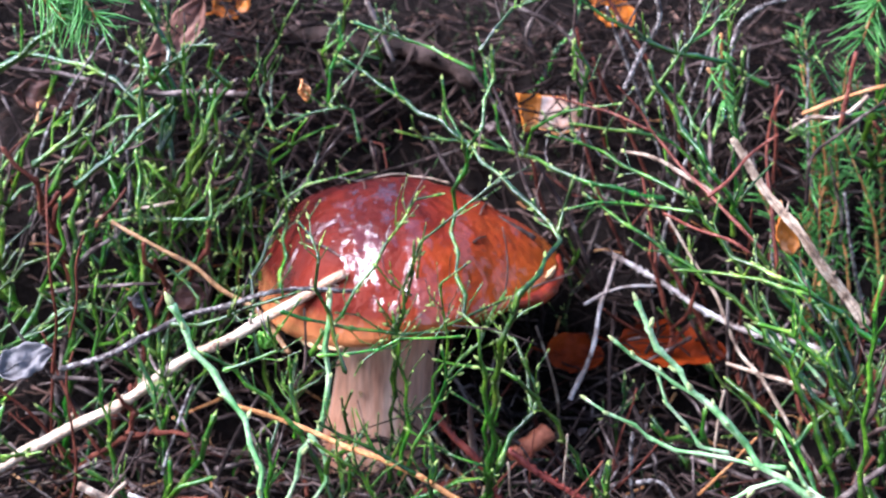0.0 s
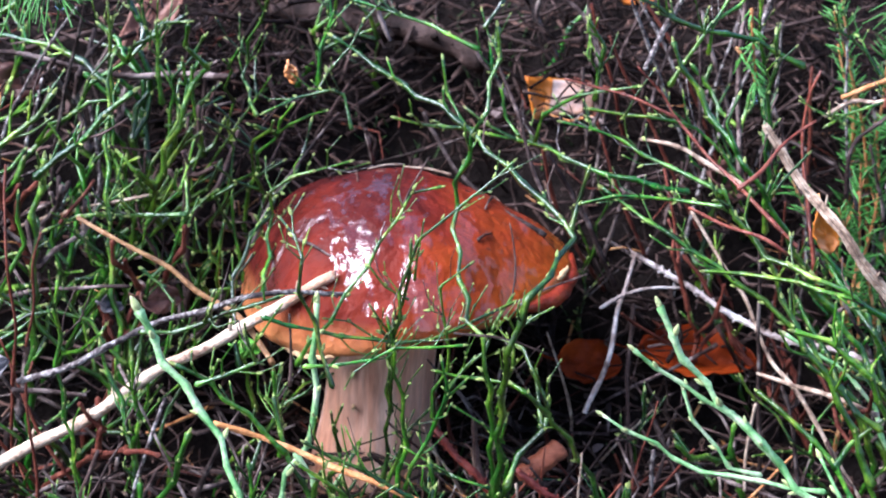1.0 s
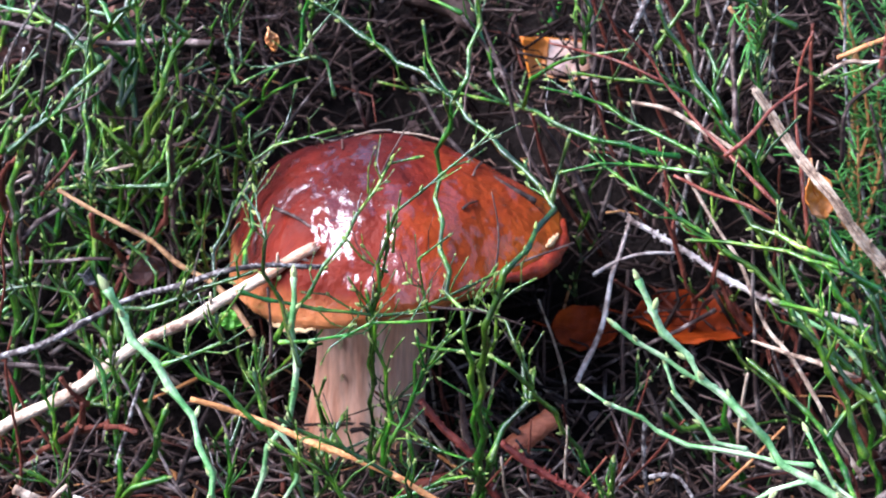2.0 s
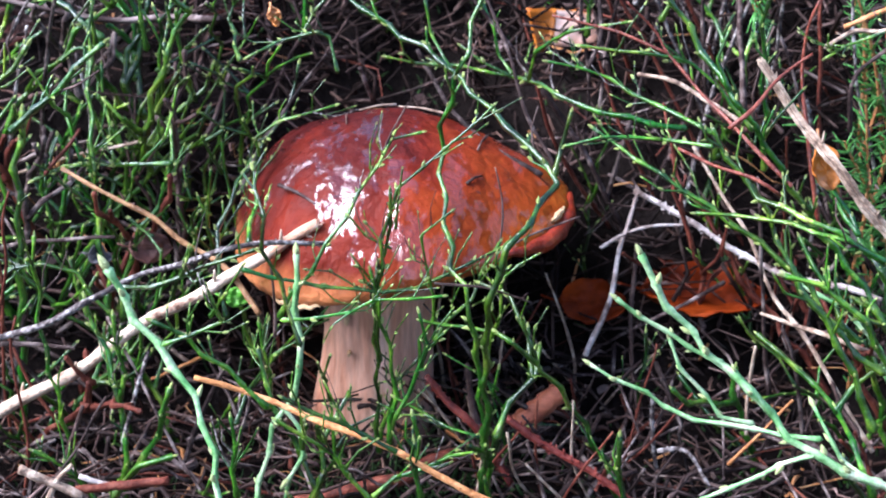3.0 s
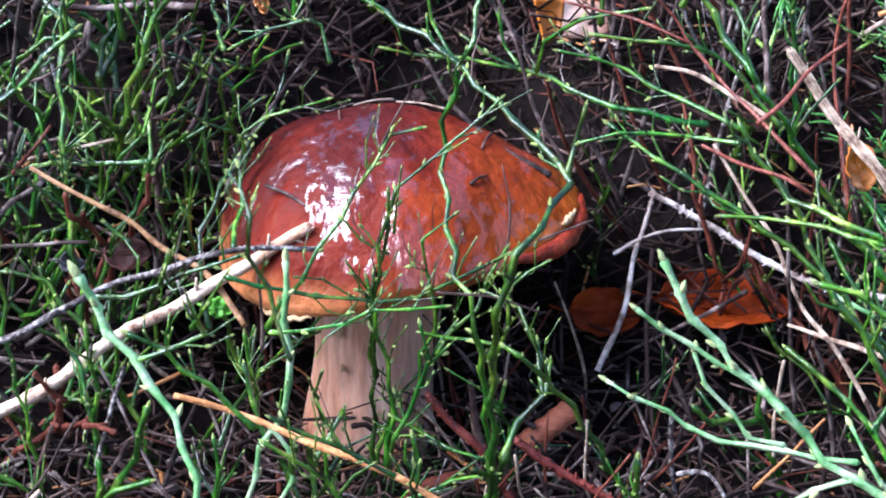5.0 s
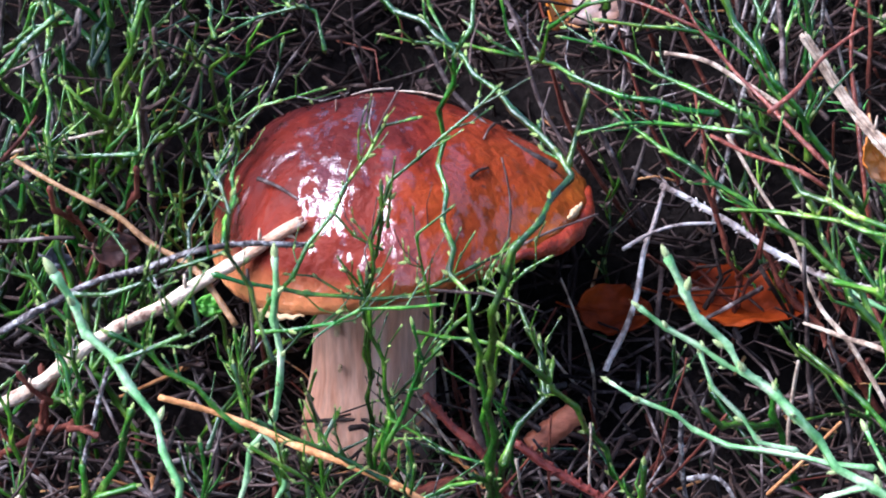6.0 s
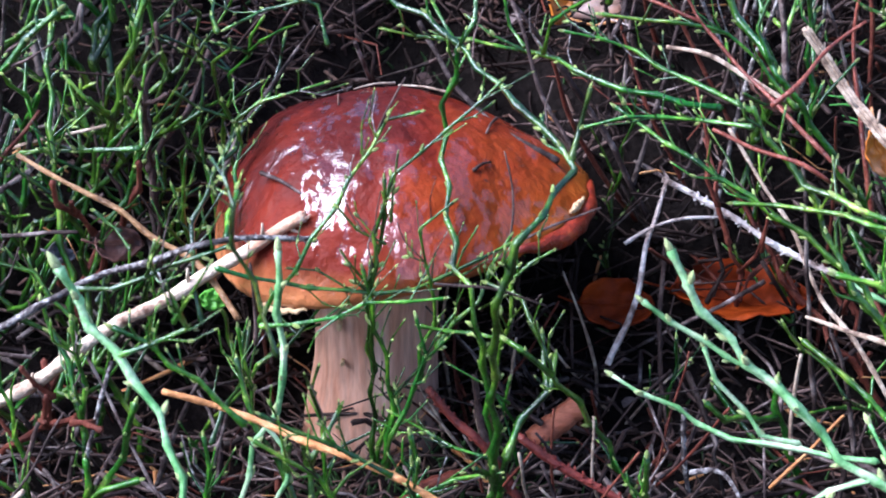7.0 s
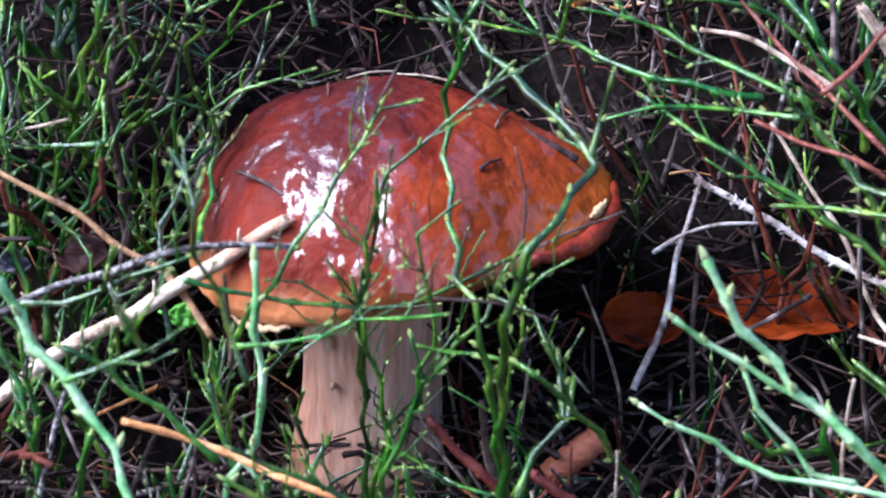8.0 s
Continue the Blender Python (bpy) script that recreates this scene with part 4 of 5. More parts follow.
sprig([(0.0289, 0.0000, 0.1653), (0.0347, 0.0050, 0.1720), (0.0387, 0.0100, 0.1768), (0.0482, 0.0100, 0.1810)], 0.828, 0.552)
sprig([(-0.0109, 0.0212, 0.1245), (-0.0128, 0.0263, 0.1333), (-0.0142, 0.0263, 0.1359), (-0.0193, 0.0263, 0.1363), (-0.0293, 0.0262, 0.1318), (-0.0392, 0.0212, 0.1290)], 0.736, 0.46)
sprig([(0.0675, 0.0217, 0.1363), (0.0686, 0.0219, 0.1447), (0.0686, 0.0221, 0.1552), (0.0637, 0.0223, 0.1623)], 0.92, 0.736)
sprig([(0.1264, 0.0253, 0.1161), (0.1255, 0.0377, 0.1378), (0.1209, 0.0350, 0.1642), (0.1212, 0.0342, 0.1810)], 0.92, 0.552)
sprig([(0.1314, 0.0118, 0.1522), (0.1123, 0.0119, 0.1620), (0.0984, 0.0120, 0.1626), (0.0839, 0.0120, 0.1693), (0.0695, 0.0121, 0.1770), (0.0591, 0.0122, 0.1846)], 1.1, 0.644)
sprig([(0.1012, 0.0132, 0.1552), (0.1038, 0.0132, 0.1696), (0.1099, 0.0183, 0.1785), (0.1151, 0.0183, 0.1868)], 0.736, 0.46)
sprig([(0.0886, 0.0063, 0.1465), (0.0999, 0.0115, 0.1638), (0.1120, 0.0165, 0.1719), (0.1209, 0.0165, 0.1833)], 0.828, 0.552)
sprig([(0.1701, 0.0295, 0.1372), (0.1559, 0.0296, 0.1518), (0.1455, 0.0297, 0.1621), (0.1445, 0.0297, 0.1662)], 0.644, 0.46)
sprig([(0.1726, 0.0062, 0.1467), (0.1593, 0.0066, 0.1431), (0.1479, 0.0076, 0.1382), (0.1395, 0.0039, 0.1352)], 0.828, 0.552)
sprig([(0.1531, -0.0900, 0.0445), (0.1517, -0.0900, 0.0630), (0.1507, -0.0900, 0.0831), (0.1498, -0.0900, 0.1007), (0.1501, -0.0900, 0.1200)], 1.1, 0.828)
sprig([(0.1528, -0.0614, 0.0625), (0.1432, -0.0612, 0.0790), (0.1307, -0.0611, 0.0890), (0.1200, -0.0611, 0.0924)], 1.1, 0.828)

# ---- dead sticks and twigs ----
dead_twig("pale_stick", [(-0.1469, -0.0283, 0.0092), (-0.1217, -0.0264, 0.0253), (-0.0966, -0.0245, 0.0397), (-0.0765, -0.0229, 0.0530), (-0.0563, -0.0214, 0.0649), (-0.0362, -0.0198, 0.0770), (-0.0161, -0.0183, 0.0897)], 2.15, 1.65, PALE_WOOD, 1, "long pale peeled stick with a broken tip leaning across the stems")
dead_twig("orange_stick", [(0.0401, -0.0719, 0.0228), (0.0234, -0.0706, 0.0307), (0.0086, -0.0692, 0.0395), (-0.0147, -0.0620, 0.0458), (-0.0332, -0.0575, 0.0515), (-0.0512, -0.0573, 0.0577)], 1.19, 0.90, ORANGE_WOOD, 0, "thin orange-brown dead stalk lying across the stems")
dead_twig("lichen_twig", [(-0.1091, -0.0465, 0.0645), (-0.0947, -0.0493, 0.0710), (-0.0829, -0.0469, 0.0768), (-0.0689, -0.0381, 0.0813), (-0.0537, -0.0371, 0.0855), (-0.0416, -0.0382, 0.0902), (-0.0270, -0.0327, 0.0898), (-0.0125, -0.0278, 0.0873)], 1, 0.72, LICHEN_WOOD, 2, "grey rough spruce twig with peg-like leaf scars")
dead_twig("orange_twig", [(-0.0336, -0.0268, 0.0628), (-0.0373, -0.0230, 0.0663), (-0.0464, -0.0153, 0.0741), (-0.0572, -0.0101, 0.0795), (-0.0677, -0.0064, 0.0865), (-0.0837, -0.0021, 0.0932), (-0.0972, 0.0067, 0.0971)], 1.04, 0.72, BROWN_STALK, 0, "orange-brown smooth dead stalk leaning against the mushroom")
dead_twig("lichen_twig", [(0.0687, 0.0015, 0.0337), (0.0763, 0.0114, 0.0472), (0.0805, 0.0244, 0.0616), (0.0835, 0.0294, 0.0675), (0.0879, 0.0368, 0.0774)], 0.8, 0.64, WHITE_WOOD, 2, "whitish lichen-crusted spruce twig, sharply bent")
dead_twig("lichen_twig", [(0.1633, 0.0015, 0.0541), (0.1499, 0.0085, 0.0558), (0.1362, 0.0144, 0.0560), (0.1187, 0.0244, 0.0616), (0.1047, 0.0314, 0.0676), (0.0864, 0.0368, 0.0770)], 0.96, 1.04, WHITE_WOOD, 2, "whitish lichen-crusted spruce twig, sharply bent")
dead_twig("dead_twig", [(0.0737, 0.0204, 0.0635), (0.0812, 0.0244, 0.0667), (0.0908, 0.0274, 0.0680), (0.1046, 0.0304, 0.0672)], 0.6, 0.48, WHITE_WOOD, 1, "thin curved whitish dead twig")
dead_twig("splintered_stick", [(0.1639, -0.0340, 0.0812), (0.1516, -0.0296, 0.0958), (0.1427, -0.0267, 0.1074), (0.1348, -0.0199, 0.1156), (0.1276, -0.0085, 0.1239), (0.1182, -0.0028, 0.1362)], 1.6, 1.25, TAN_WOOD, 1, "weathered tan stick with a splintered end")
dead_twig("tan_stick", [(0.1570, -0.0317, 0.0513), (0.1457, -0.0339, 0.0563), (0.1349, -0.0174, 0.0537), (0.1237, -0.0041, 0.0520)], 1.04, 0.56, TAN_WOOD, 0, "short tan dead stalk, split at its tip")
dead_twig("dead_twig", [(-0.0428, 0.0170, 0.0831), (-0.0382, 0.0222, 0.0947), (-0.0290, 0.0273, 0.1083), (-0.0218, 0.0324, 0.1180), (-0.0151, 0.0324, 0.1264)], 0.8, 0.48, GREY_WOOD, 1, "thin grey dead twig standing behind the cap")
dead_twig("frayed_stalk", [(-0.1030, 0.0081, 0.0947), (-0.1011, 0.0131, 0.0965), (-0.0971, 0.0181, 0.0999), (-0.0935, 0.0221, 0.1044)], 0.66, 0.54, RED_WOOD, 0, "reddish dead stalk with a frayed dark tip")
dead_twig("red_twig", [(0.0441, -0.0335, 0.0059), (0.0377, -0.0305, 0.0165), (0.0306, -0.0285, 0.0271), (0.0236, -0.0265, 0.0326), (0.0169, -0.0255, 0.0411)], 1.36, 1.2, BRIGHT_RED_WOOD, 2, "rough red-brown dead twig in front of the mushroom stem")
dead_twig("stub_twig", [(0.0371, -0.0216, 0.0133), (0.0329, -0.0195, 0.0225), (0.0311, -0.0194, 0.0327), (0.0303, -0.0194, 0.0417)], 1.52, 0.8, DARK_WOOD, 2, "dark red-brown broken twig stub")
dead_twig("red_twig", [(0.0826, -0.0503, 0.0092), (0.0738, -0.0483, 0.0150), (0.0633, -0.0463, 0.0219), (0.0511, -0.0442, 0.0286), (0.0412, -0.0442, 0.0356)], 1.2, 1.28, BRIGHT_RED_WOOD, 2, "rough bright red-brown spruce twig on the litter")
dead_twig("red_twig", [(0.1254, -0.0302, 0.1071), (0.1187, -0.0268, 0.1129), (0.1096, -0.0175, 0.1201), (0.1006, -0.0035, 0.1274), (0.0908, 0.0046, 0.1363), (0.0874, 0.0074, 0.1417), (0.0783, 0.0064, 0.1519)], 0.67, 0.42, RUST_WOOD, 0, "thin red woody stem among the green stems")
dead_twig("red_twig", [(0.0904, 0.0016, 0.1373), (0.0786, 0.0057, 0.1414), (0.0702, 0.0097, 0.1431), (0.0557, 0.0138, 0.1451)], 0.55, 0.37, RUST_WOOD, 0, "thin red woody stem among the green stems")
dead_twig("red_twig", [(0.1394, -0.0092, 0.0810), (0.1363, -0.0065, 0.0971), (0.1352, -0.0001, 0.1094), (0.1332, 0.0093, 0.1282), (0.1346, 0.0111, 0.1423), (0.1372, 0.0107, 0.1515)], 0.80, 0.42, RUST_WOOD, 1, "upright red-brown woody stem beside the splintered stick")
dead_twig("red_twig", [(0.1067, -0.0253, 0.1231), (0.1136, -0.0215, 0.1279), (0.1212, -0.0132, 0.1328), (0.1285, -0.0073, 0.1369), (0.1335, -0.0063, 0.1401)], 0.73, 0.49, RUST_WOOD, 0, "slanting red-brown woody stem")
dead_twig("red_twig", [(0.1210, -0.0371, 0.1074), (0.1141, -0.0371, 0.1119), (0.1030, -0.0322, 0.1138), (0.0918, -0.0272, 0.1181)], 0.61, 0.49, RUST_WOOD, 0, "thin red woody stem among the green stems")
dead_twig("dead_twig", [(0.1576, -0.0311, 0.0169), (0.1464, -0.0216, 0.0338), (0.1364, -0.0108, 0.0483), (0.1286, 0.0002, 0.0549), (0.1219, 0.0106, 0.0699), (0.1133, 0.0202, 0.0816), (0.1036, 0.0300, 0.0954)], 0.88, 0.56, TAN_WOOD, 1, "long thin tan dead twig")
dead_twig("dead_twig", [(0.1368, -0.0245, 0.0181), (0.1347, -0.0246, 0.0294), (0.1312, -0.0246, 0.0456), (0.1271, -0.0247, 0.0574)], 0.72, 0.56, GREY_WOOD, 1, "short grey dead twig")
dead_twig("dead_twig", [(0.0895, -0.0100, -0.0173), (0.0877, 0.0000, 0.0027), (0.0849, 0.0100, 0.0271), (0.0852, 0.0200, 0.0429), (0.0866, 0.0300, 0.0611)], 0.72, 0.72, DARK_WOOD, 2, "dark grey dead spruce twig standing upright")
dead_twig("dead_twig", [(0.0923, -0.0200, -0.0110), (0.0903, -0.0200, 0.0103), (0.0888, -0.0200, 0.0309)], 0.72, 0.72, LICHEN_WOOD, 2, "grey lichen-dotted dead twig")
dead_twig("dead_twig", [(0.0355, -0.0264, 0.0823), (0.0449, -0.0243, 0.0861), (0.0529, -0.0172, 0.0871), (0.0642, -0.0122, 0.0889)], 0.48, 0.32, DARK_WOOD, 0, "fine dark dead twig resting against the cap edge")
dead_twig("dead_twig", [(0.0201, -0.0542, 0.0872), (0.0300, -0.0542, 0.0860), (0.0366, -0.0542, 0.0845), (0.0484, -0.0543, 0.0807)], 0.48, 0.32, DARK_WOOD, 0, "fine dark dead twig crossing before the stem")
dead_twig("dead_twig", [(0.0390, -0.0231, 0.0836), (0.0403, -0.0209, 0.0920), (0.0403, -0.0187, 0.0985), (0.0381, -0.0184, 0.1080)], 0.36, 0.24, DARK_WOOD, 1, "hair-thin dead twig standing before the cap")
dead_twig("dead_twig", [(0.0042, -0.0256, 0.1161), (0.0068, -0.0246, 0.1210), (0.0093, -0.0235, 0.1251), (0.0124, -0.0214, 0.1300)], 0.4, 0.28, DARK_WOOD, 0, "hair-thin dead twig tip before the cap")
dead_twig("dead_twig", [(-0.1215, 0.0010, 0.0715), (-0.1072, 0.0020, 0.0745), (-0.0959, -0.0002, 0.0759), (-0.0800, -0.0041, 0.0787)], 0.8, 0.56, GREY_WOOD, 0, "grey bare dead twig")
dead_twig("dead_twig", [(-0.0766, -0.0414, 0.0230), (-0.0735, -0.0414, 0.0350), (-0.0708, -0.0415, 0.0449), (-0.0662, -0.0415, 0.0575)], 0.72, 0.64, LICHEN_WOOD, 2, "grey rough dead twig standing in the litter")
dead_twig("dead_twig", [(-0.0994, -0.0472, 0.0082), (-0.0962, -0.0471, 0.0163), (-0.0910, -0.0468, 0.0282), (-0.0857, -0.0481, 0.0427)], 0.88, 0.72, DARK_WOOD, 0, "purplish grey dead twig")
dead_twig("dead_twig", [(-0.1102, -0.0358, -0.0010), (-0.1071, -0.0352, 0.0193), (-0.1073, -0.0347, 0.0351), (-0.1091, -0.0342, 0.0546), (-0.1067, -0.0339, 0.0660)], 0.57, 0.42, RED_WOOD, 1, "dark red-brown dead stem")
dead_twig("dead_twig", [(-0.1109, -0.0289, 0.0156), (-0.1035, -0.0288, 0.0206), (-0.0963, -0.0287, 0.0216), (-0.0875, -0.0287, 0.0212)], 0.72, 0.4, GREY_WOOD, 0, "grey curved dead twig on the litter")
dead_twig("dead_twig", [(0.0584, 0.0096, 0.0960), (0.0530, 0.0139, 0.1048), (0.0476, 0.0170, 0.1151), (0.0423, 0.0254, 0.1300), (0.0366, 0.0357, 0.1435), (0.0334, 0.0358, 0.1527)], 0.72, 0.56, GREY_WOOD, 1, "long grey-tan dead twig behind the cap")
dead_twig("dead_twig", [(0.0547, 0.0224, 0.0887), (0.0401, 0.0260, 0.0951), (0.0255, 0.0425, 0.1025), (0.0180, 0.0533, 0.1123), (0.0143, 0.0542, 0.1199)], 0.96, 0.8, GREY_WOOD, 0, "grey dead stem on the bank behind the cap")
dead_twig("dead_twig", [(-0.0500, 0.0470, 0.1331), (-0.0682, 0.0603, 0.1294), (-0.0884, 0.0574, 0.1298), (-0.1147, 0.0560, 0.1349), (-0.1390, 0.0557, 0.1386)], 1.12, 0.8, GREY_WOOD, 0, "grey dead stick lying on the bank")
dead_twig("dead_twig", [(0.1253, 0.0496, 0.1450), (0.1283, 0.0597, 0.1553), (0.1336, 0.0597, 0.1663), (0.1545, 0.0697, 0.1708)], 0.88, 0.72, LICHEN_WOOD, 2, "grey rough dead spruce twig")
dead_twig("dead_twig", [(0.0809, 0.0082, 0.1505), (0.0865, 0.0181, 0.1600), (0.0925, 0.0180, 0.1725), (0.0895, 0.0179, 0.1845)], 0.88, 0.72, LICHEN_WOOD, 2, "grey rough dead spruce twig")
dead_twig("dead_twig", [(0.1684, 0.0126, 0.1489), (0.1593, 0.0133, 0.1410), (0.1495, 0.0146, 0.1403), (0.1395, 0.0080, 0.1371)], 0.8, 0.64, TAN_WOOD, 1, "thin tan dead twig beside the spruce seedling")
dead_twig("dead_twig", [(0.1496, 0.0080, 0.1097), (0.1491, 0.0052, 0.1278), (0.1564, 0.0057, 0.1362), (0.1727, 0.0062, 0.1491)], 0.8, 0.56, GREY_WOOD, 1, "thin grey dead twig beside the spruce seedling")
dead_twig("red_twig", [(0.1579, 0.0070, 0.1408), (0.1592, 0.0068, 0.1554), (0.1607, 0.0067, 0.1667)], 0.98, 0.80, RUST_WOOD, 2, "rough red-brown spruce twig")
dead_twig("orange_twig", [(0.1476, 0.0213, 0.1395), (0.1633, 0.0213, 0.1463), (0.1768, 0.0213, 0.1498)], 0.8, 0.64, ORANGE_WOOD, 0, "thin orange dead stalk in the litter")
dead_twig("dead_twig", [(0.0438, 0.0910, 0.1601), (0.0695, 0.0812, 0.1480), (0.0754, 0.0616, 0.1252), (0.0707, 0.0518, 0.1149)], 0.96, 0.72, GREY_WOOD, 0, "grey dead stem on the bank")
# this branch takes the bank's darkened wood, shade included in its colour
dead_twig("fallen_branch", [(-0.0405, 0.1399, 0.1312), (-0.0130, 0.1298, 0.1301), (0.0140, 0.1198, 0.1302), (0.0379, 0.1002, 0.1240)], 6, 4.5, SHADED_BANK_WOOD, 1, "damp fallen branch lying on the bank, coloured dark as shade")
dead_twig("dead_twig", [(-0.0083, 0.0964, 0.1571), (-0.0014, 0.0965, 0.1438), (0.0034, 0.0966, 0.1326)], 0.96, 0.64, GREY_WOOD, 1, "grey dead twig on the bank")
dead_twig("dead_twig", [(0.0637, 0.1027, 0.1255), (0.0559, 0.1026, 0.1437), (0.0649, 0.1025, 0.1599)], 0.96, 0.64, GREY_WOOD, 1, "grey dead twig on the bank")
dead_twig("dead_twig", [(0.1211, 0.0382, 0.1045), (0.1191, 0.0433, 0.1271), (0.1189, 0.0484, 0.1474), (0.1196, 0.0535, 0.1675)], 0.96, 0.72, GREY_WOOD, 2, "grey rough dead twig standing upright")
dead_twig("dead_twig", [(-0.1166, -0.0116, -0.0101), (-0.1178, -0.0110, 0.0354), (-0.1152, -0.0116, 0.0667), (-0.1174, -0.0130, 0.0930), (-0.1192, 0.0068, 0.1146)], 0.54, 0.42, RED_WOOD, 1, "dark red-brown dead stem standing among green stems")
dead_twig("dead_twig", [(0.1173, -0.0307, 0.0227), (0.1180, -0.0259, 0.0362), (0.1191, -0.0260, 0.0518)], 0.64, 0.48, TAN_WOOD, 1, "short tan dead twig")
dead_twig("dead_twig", [(0.1113, -0.0366, 0.0156), (0.1206, -0.0367, 0.0262), (0.1297, -0.0369, 0.0387)], 0.56, 0.4, ORANGE_WOOD, 0, "thin orange dead stalk in the litter")
dead_twig("dead_twig", [(0.0903, -0.0300, 0.0158), (0.0989, -0.0320, 0.0174), (0.1055, -0.0400, 0.0095)], 0.8, 0.64, LICHEN_WOOD, 2, "short curved lichen-dotted dead twig")
dead_twig("dead_twig", [(0.1334, -0.0300, 0.0223), (0.1436, -0.0350, 0.0167), (0.1564, -0.0400, 0.0115)], 1.04, 0.8, GREY_WOOD, 1, "grey bare dead twig")
dead_twig("dead_twig", [(0.0544, -0.0458, 0.0063), (0.0515, -0.0428, 0.0178), (0.0483, -0.0408, 0.0257)], 0.72, 0.48, GREY_WOOD, 1, "grey forked dead twig")
dead_twig("dead_twig", [(-0.0286, -0.0345, 0.0586), (-0.0287, -0.0342, 0.0700), (-0.0292, -0.0339, 0.0830)], 0.56, 0.4, DARK_WOOD, 1, "fine dark dead twig before the cap")
dead_twig("dead_twig", [(-0.0405, -0.0563, 0.0299), (-0.0376, -0.0554, 0.0391), (-0.0344, -0.0536, 0.0496)], 0.72, 0.48, GREY_WOOD, 1, "grey bare dead twig")
dead_twig("dead_twig", [(-0.0733, -0.0239, 0.0167), (-0.0587, -0.0291, 0.0090), (-0.0489, -0.0343, -0.0009)], 0.88, 0.64, GREY_WOOD, 1, "grey-violet dead twig on the litter")
dead_twig("dead_twig", [(-0.0864, -0.0600, 0.0252), (-0.0798, -0.0600, 0.0227), (-0.0714, -0.0600, 0.0219)], 0.88, 0.72, WHITE_WOOD, 1, "pale broken twig on the litter")
dead_twig("dead_twig", [(-0.0941, -0.0700, 0.0226), (-0.0902, -0.0700, 0.0304), (-0.0860, -0.0700, 0.0352)], 0.96, 0.8, TAN_WOOD, 0, "pale broken twig on the litter")
dead_twig("dead_twig", [(-0.1160, -0.0197, 0.0490), (-0.1054, -0.0197, 0.0486), (-0.0931, -0.0197, 0.0480)], 0.96, 0.72, GREY_WOOD, 1, "grey dead twig behind the stems")
dead_twig("dead_twig", [(-0.1047, -0.0600, 0.0828), (-0.1023, -0.0600, 0.0954), (-0.1016, -0.0600, 0.1077), (-0.0991, -0.0600, 0.1181)], 0.54, 0.36, RED_WOOD, 0, "thin reddish dead stem among green stems")
dead_twig("dead_twig", [(-0.0601, -0.0246, 0.0079), (-0.0524, -0.0239, 0.0301), (-0.0436, -0.0234, 0.0456)], 0.88, 0.64, GREY_WOOD, 1, "grey dead twig standing among stems")
dead_twig("dead_twig", [(0.1137, -0.0014, 0.1160), (0.0986, 0.0169, 0.1206), (0.0851, 0.0317, 0.1197)], 0.8, 0.64, TAN_WOOD, 1, "short tan broken twig behind the stems")
dead_twig("dead_twig", [(0.1463, -0.0800, 0.0347), (0.1548, -0.0800, 0.0432), (0.1685, -0.0800, 0.0539)], 1.28, 0.96, GREY_WOOD, 1, "thick grey dead twig")

# ---- spruce: seedling beside the thicket and twig tips with drops ----
def spruce_twig(points, needle, count, label, drop=False, r=0.0012, flat=0.0):
    rng = random.Random(round(1e5 * points[0][0]) + 7)
    ob = thing("spruce_twig", points[0], label, "conifer", "young spruce twigs")
    line = smooth_line(points, 0.003)
    bm = bmesh.new()
    tube(bm, line, lambda s: r * (1 - 0.6 * s), 6)
    part("twig", bm, ORANGE_WOOD, ob)
    bm = bmesh.new()
    for _ in range(count):
        i = rng.randrange(0, len(line) - 1)
        along = (line[i + 1] - line[i]).normalized()
        out = along.orthogonal().normalized()
        out.rotate(Matrix.Rotation(rng.uniform(0, 6.28), 3, along))
        out.z *= 1 - flat
        way = (out + along * rng.uniform(0.5, 1.1)).normalized()
        foot = line[i].lerp(line[i + 1], rng.random())
        size = needle * rng.uniform(0.6, 1.1)
        bend = Vector((rng.uniform(-1, 1), rng.uniform(-1, 1), rng.uniform(-0.5, 1))) * size * 0.08
        tube(bm, [foot, foot + way * size * 0.5 + bend, foot + way * size], lambda s: 0.00045 * (1 - 0.7 * s * s), 4, 0, 1.0)
    tagged(part("needles", bm, SPRUCE, ob, "short stiff green needles"), kind="stuff")
    if drop:
        bm = bmesh.new()
        bmesh.ops.create_uvsphere(bm, u_segments=16, v_segments=10, radius=0.0021)
        for v in bm.verts:
            v.co.z *= 1.15 if v.co.z < 0 else 1.0
        bmesh.ops.translate(bm, verts=bm.verts, vec=line[-1] - Vector((0, 0.001, 0.0014)))
        part("water_drop", bm, WATER, ob, "clear hanging water drop")
    return ob


spruce_twig([(-0.1135, -0.0050, 0.1943), (-0.1068, -0.0090, 0.1861), (-0.0977, -0.0130, 0.1746)], 0.019, 60, "drooping green spruce twig tip with a water drop", True)
spruce_twig([(-0.1256, -0.0050, 0.1873), (-0.1171, -0.0080, 0.1817), (-0.1097, -0.0100, 0.1748)], 0.018, 40, "green spruce twig tip hanging into view")
spruce_twig([(0.1783, 0.0300, 0.1921), (0.1720, 0.0300, 0.1775), (0.1679, 0.0280, 0.1644)], 0.016, 60, "drooping green spruce twig tip")
spruce_twig([(0.1183, 0.0351, 0.1642), (0.1202, 0.0351, 0.1515), (0.1231, 0.0352, 0.1366)], 0.007, 30, "thin spruce twig with a hanging drop", True, 0.0007)
spruce_twig([(0.1147, 0.0353, 0.1510), (0.1205, 0.0354, 0.1436), (0.1228, 0.0354, 0.1360)], 0.007, 20, "thin spruce twig with a hanging drop", True, 0.0007)
rng = random.Random(21)
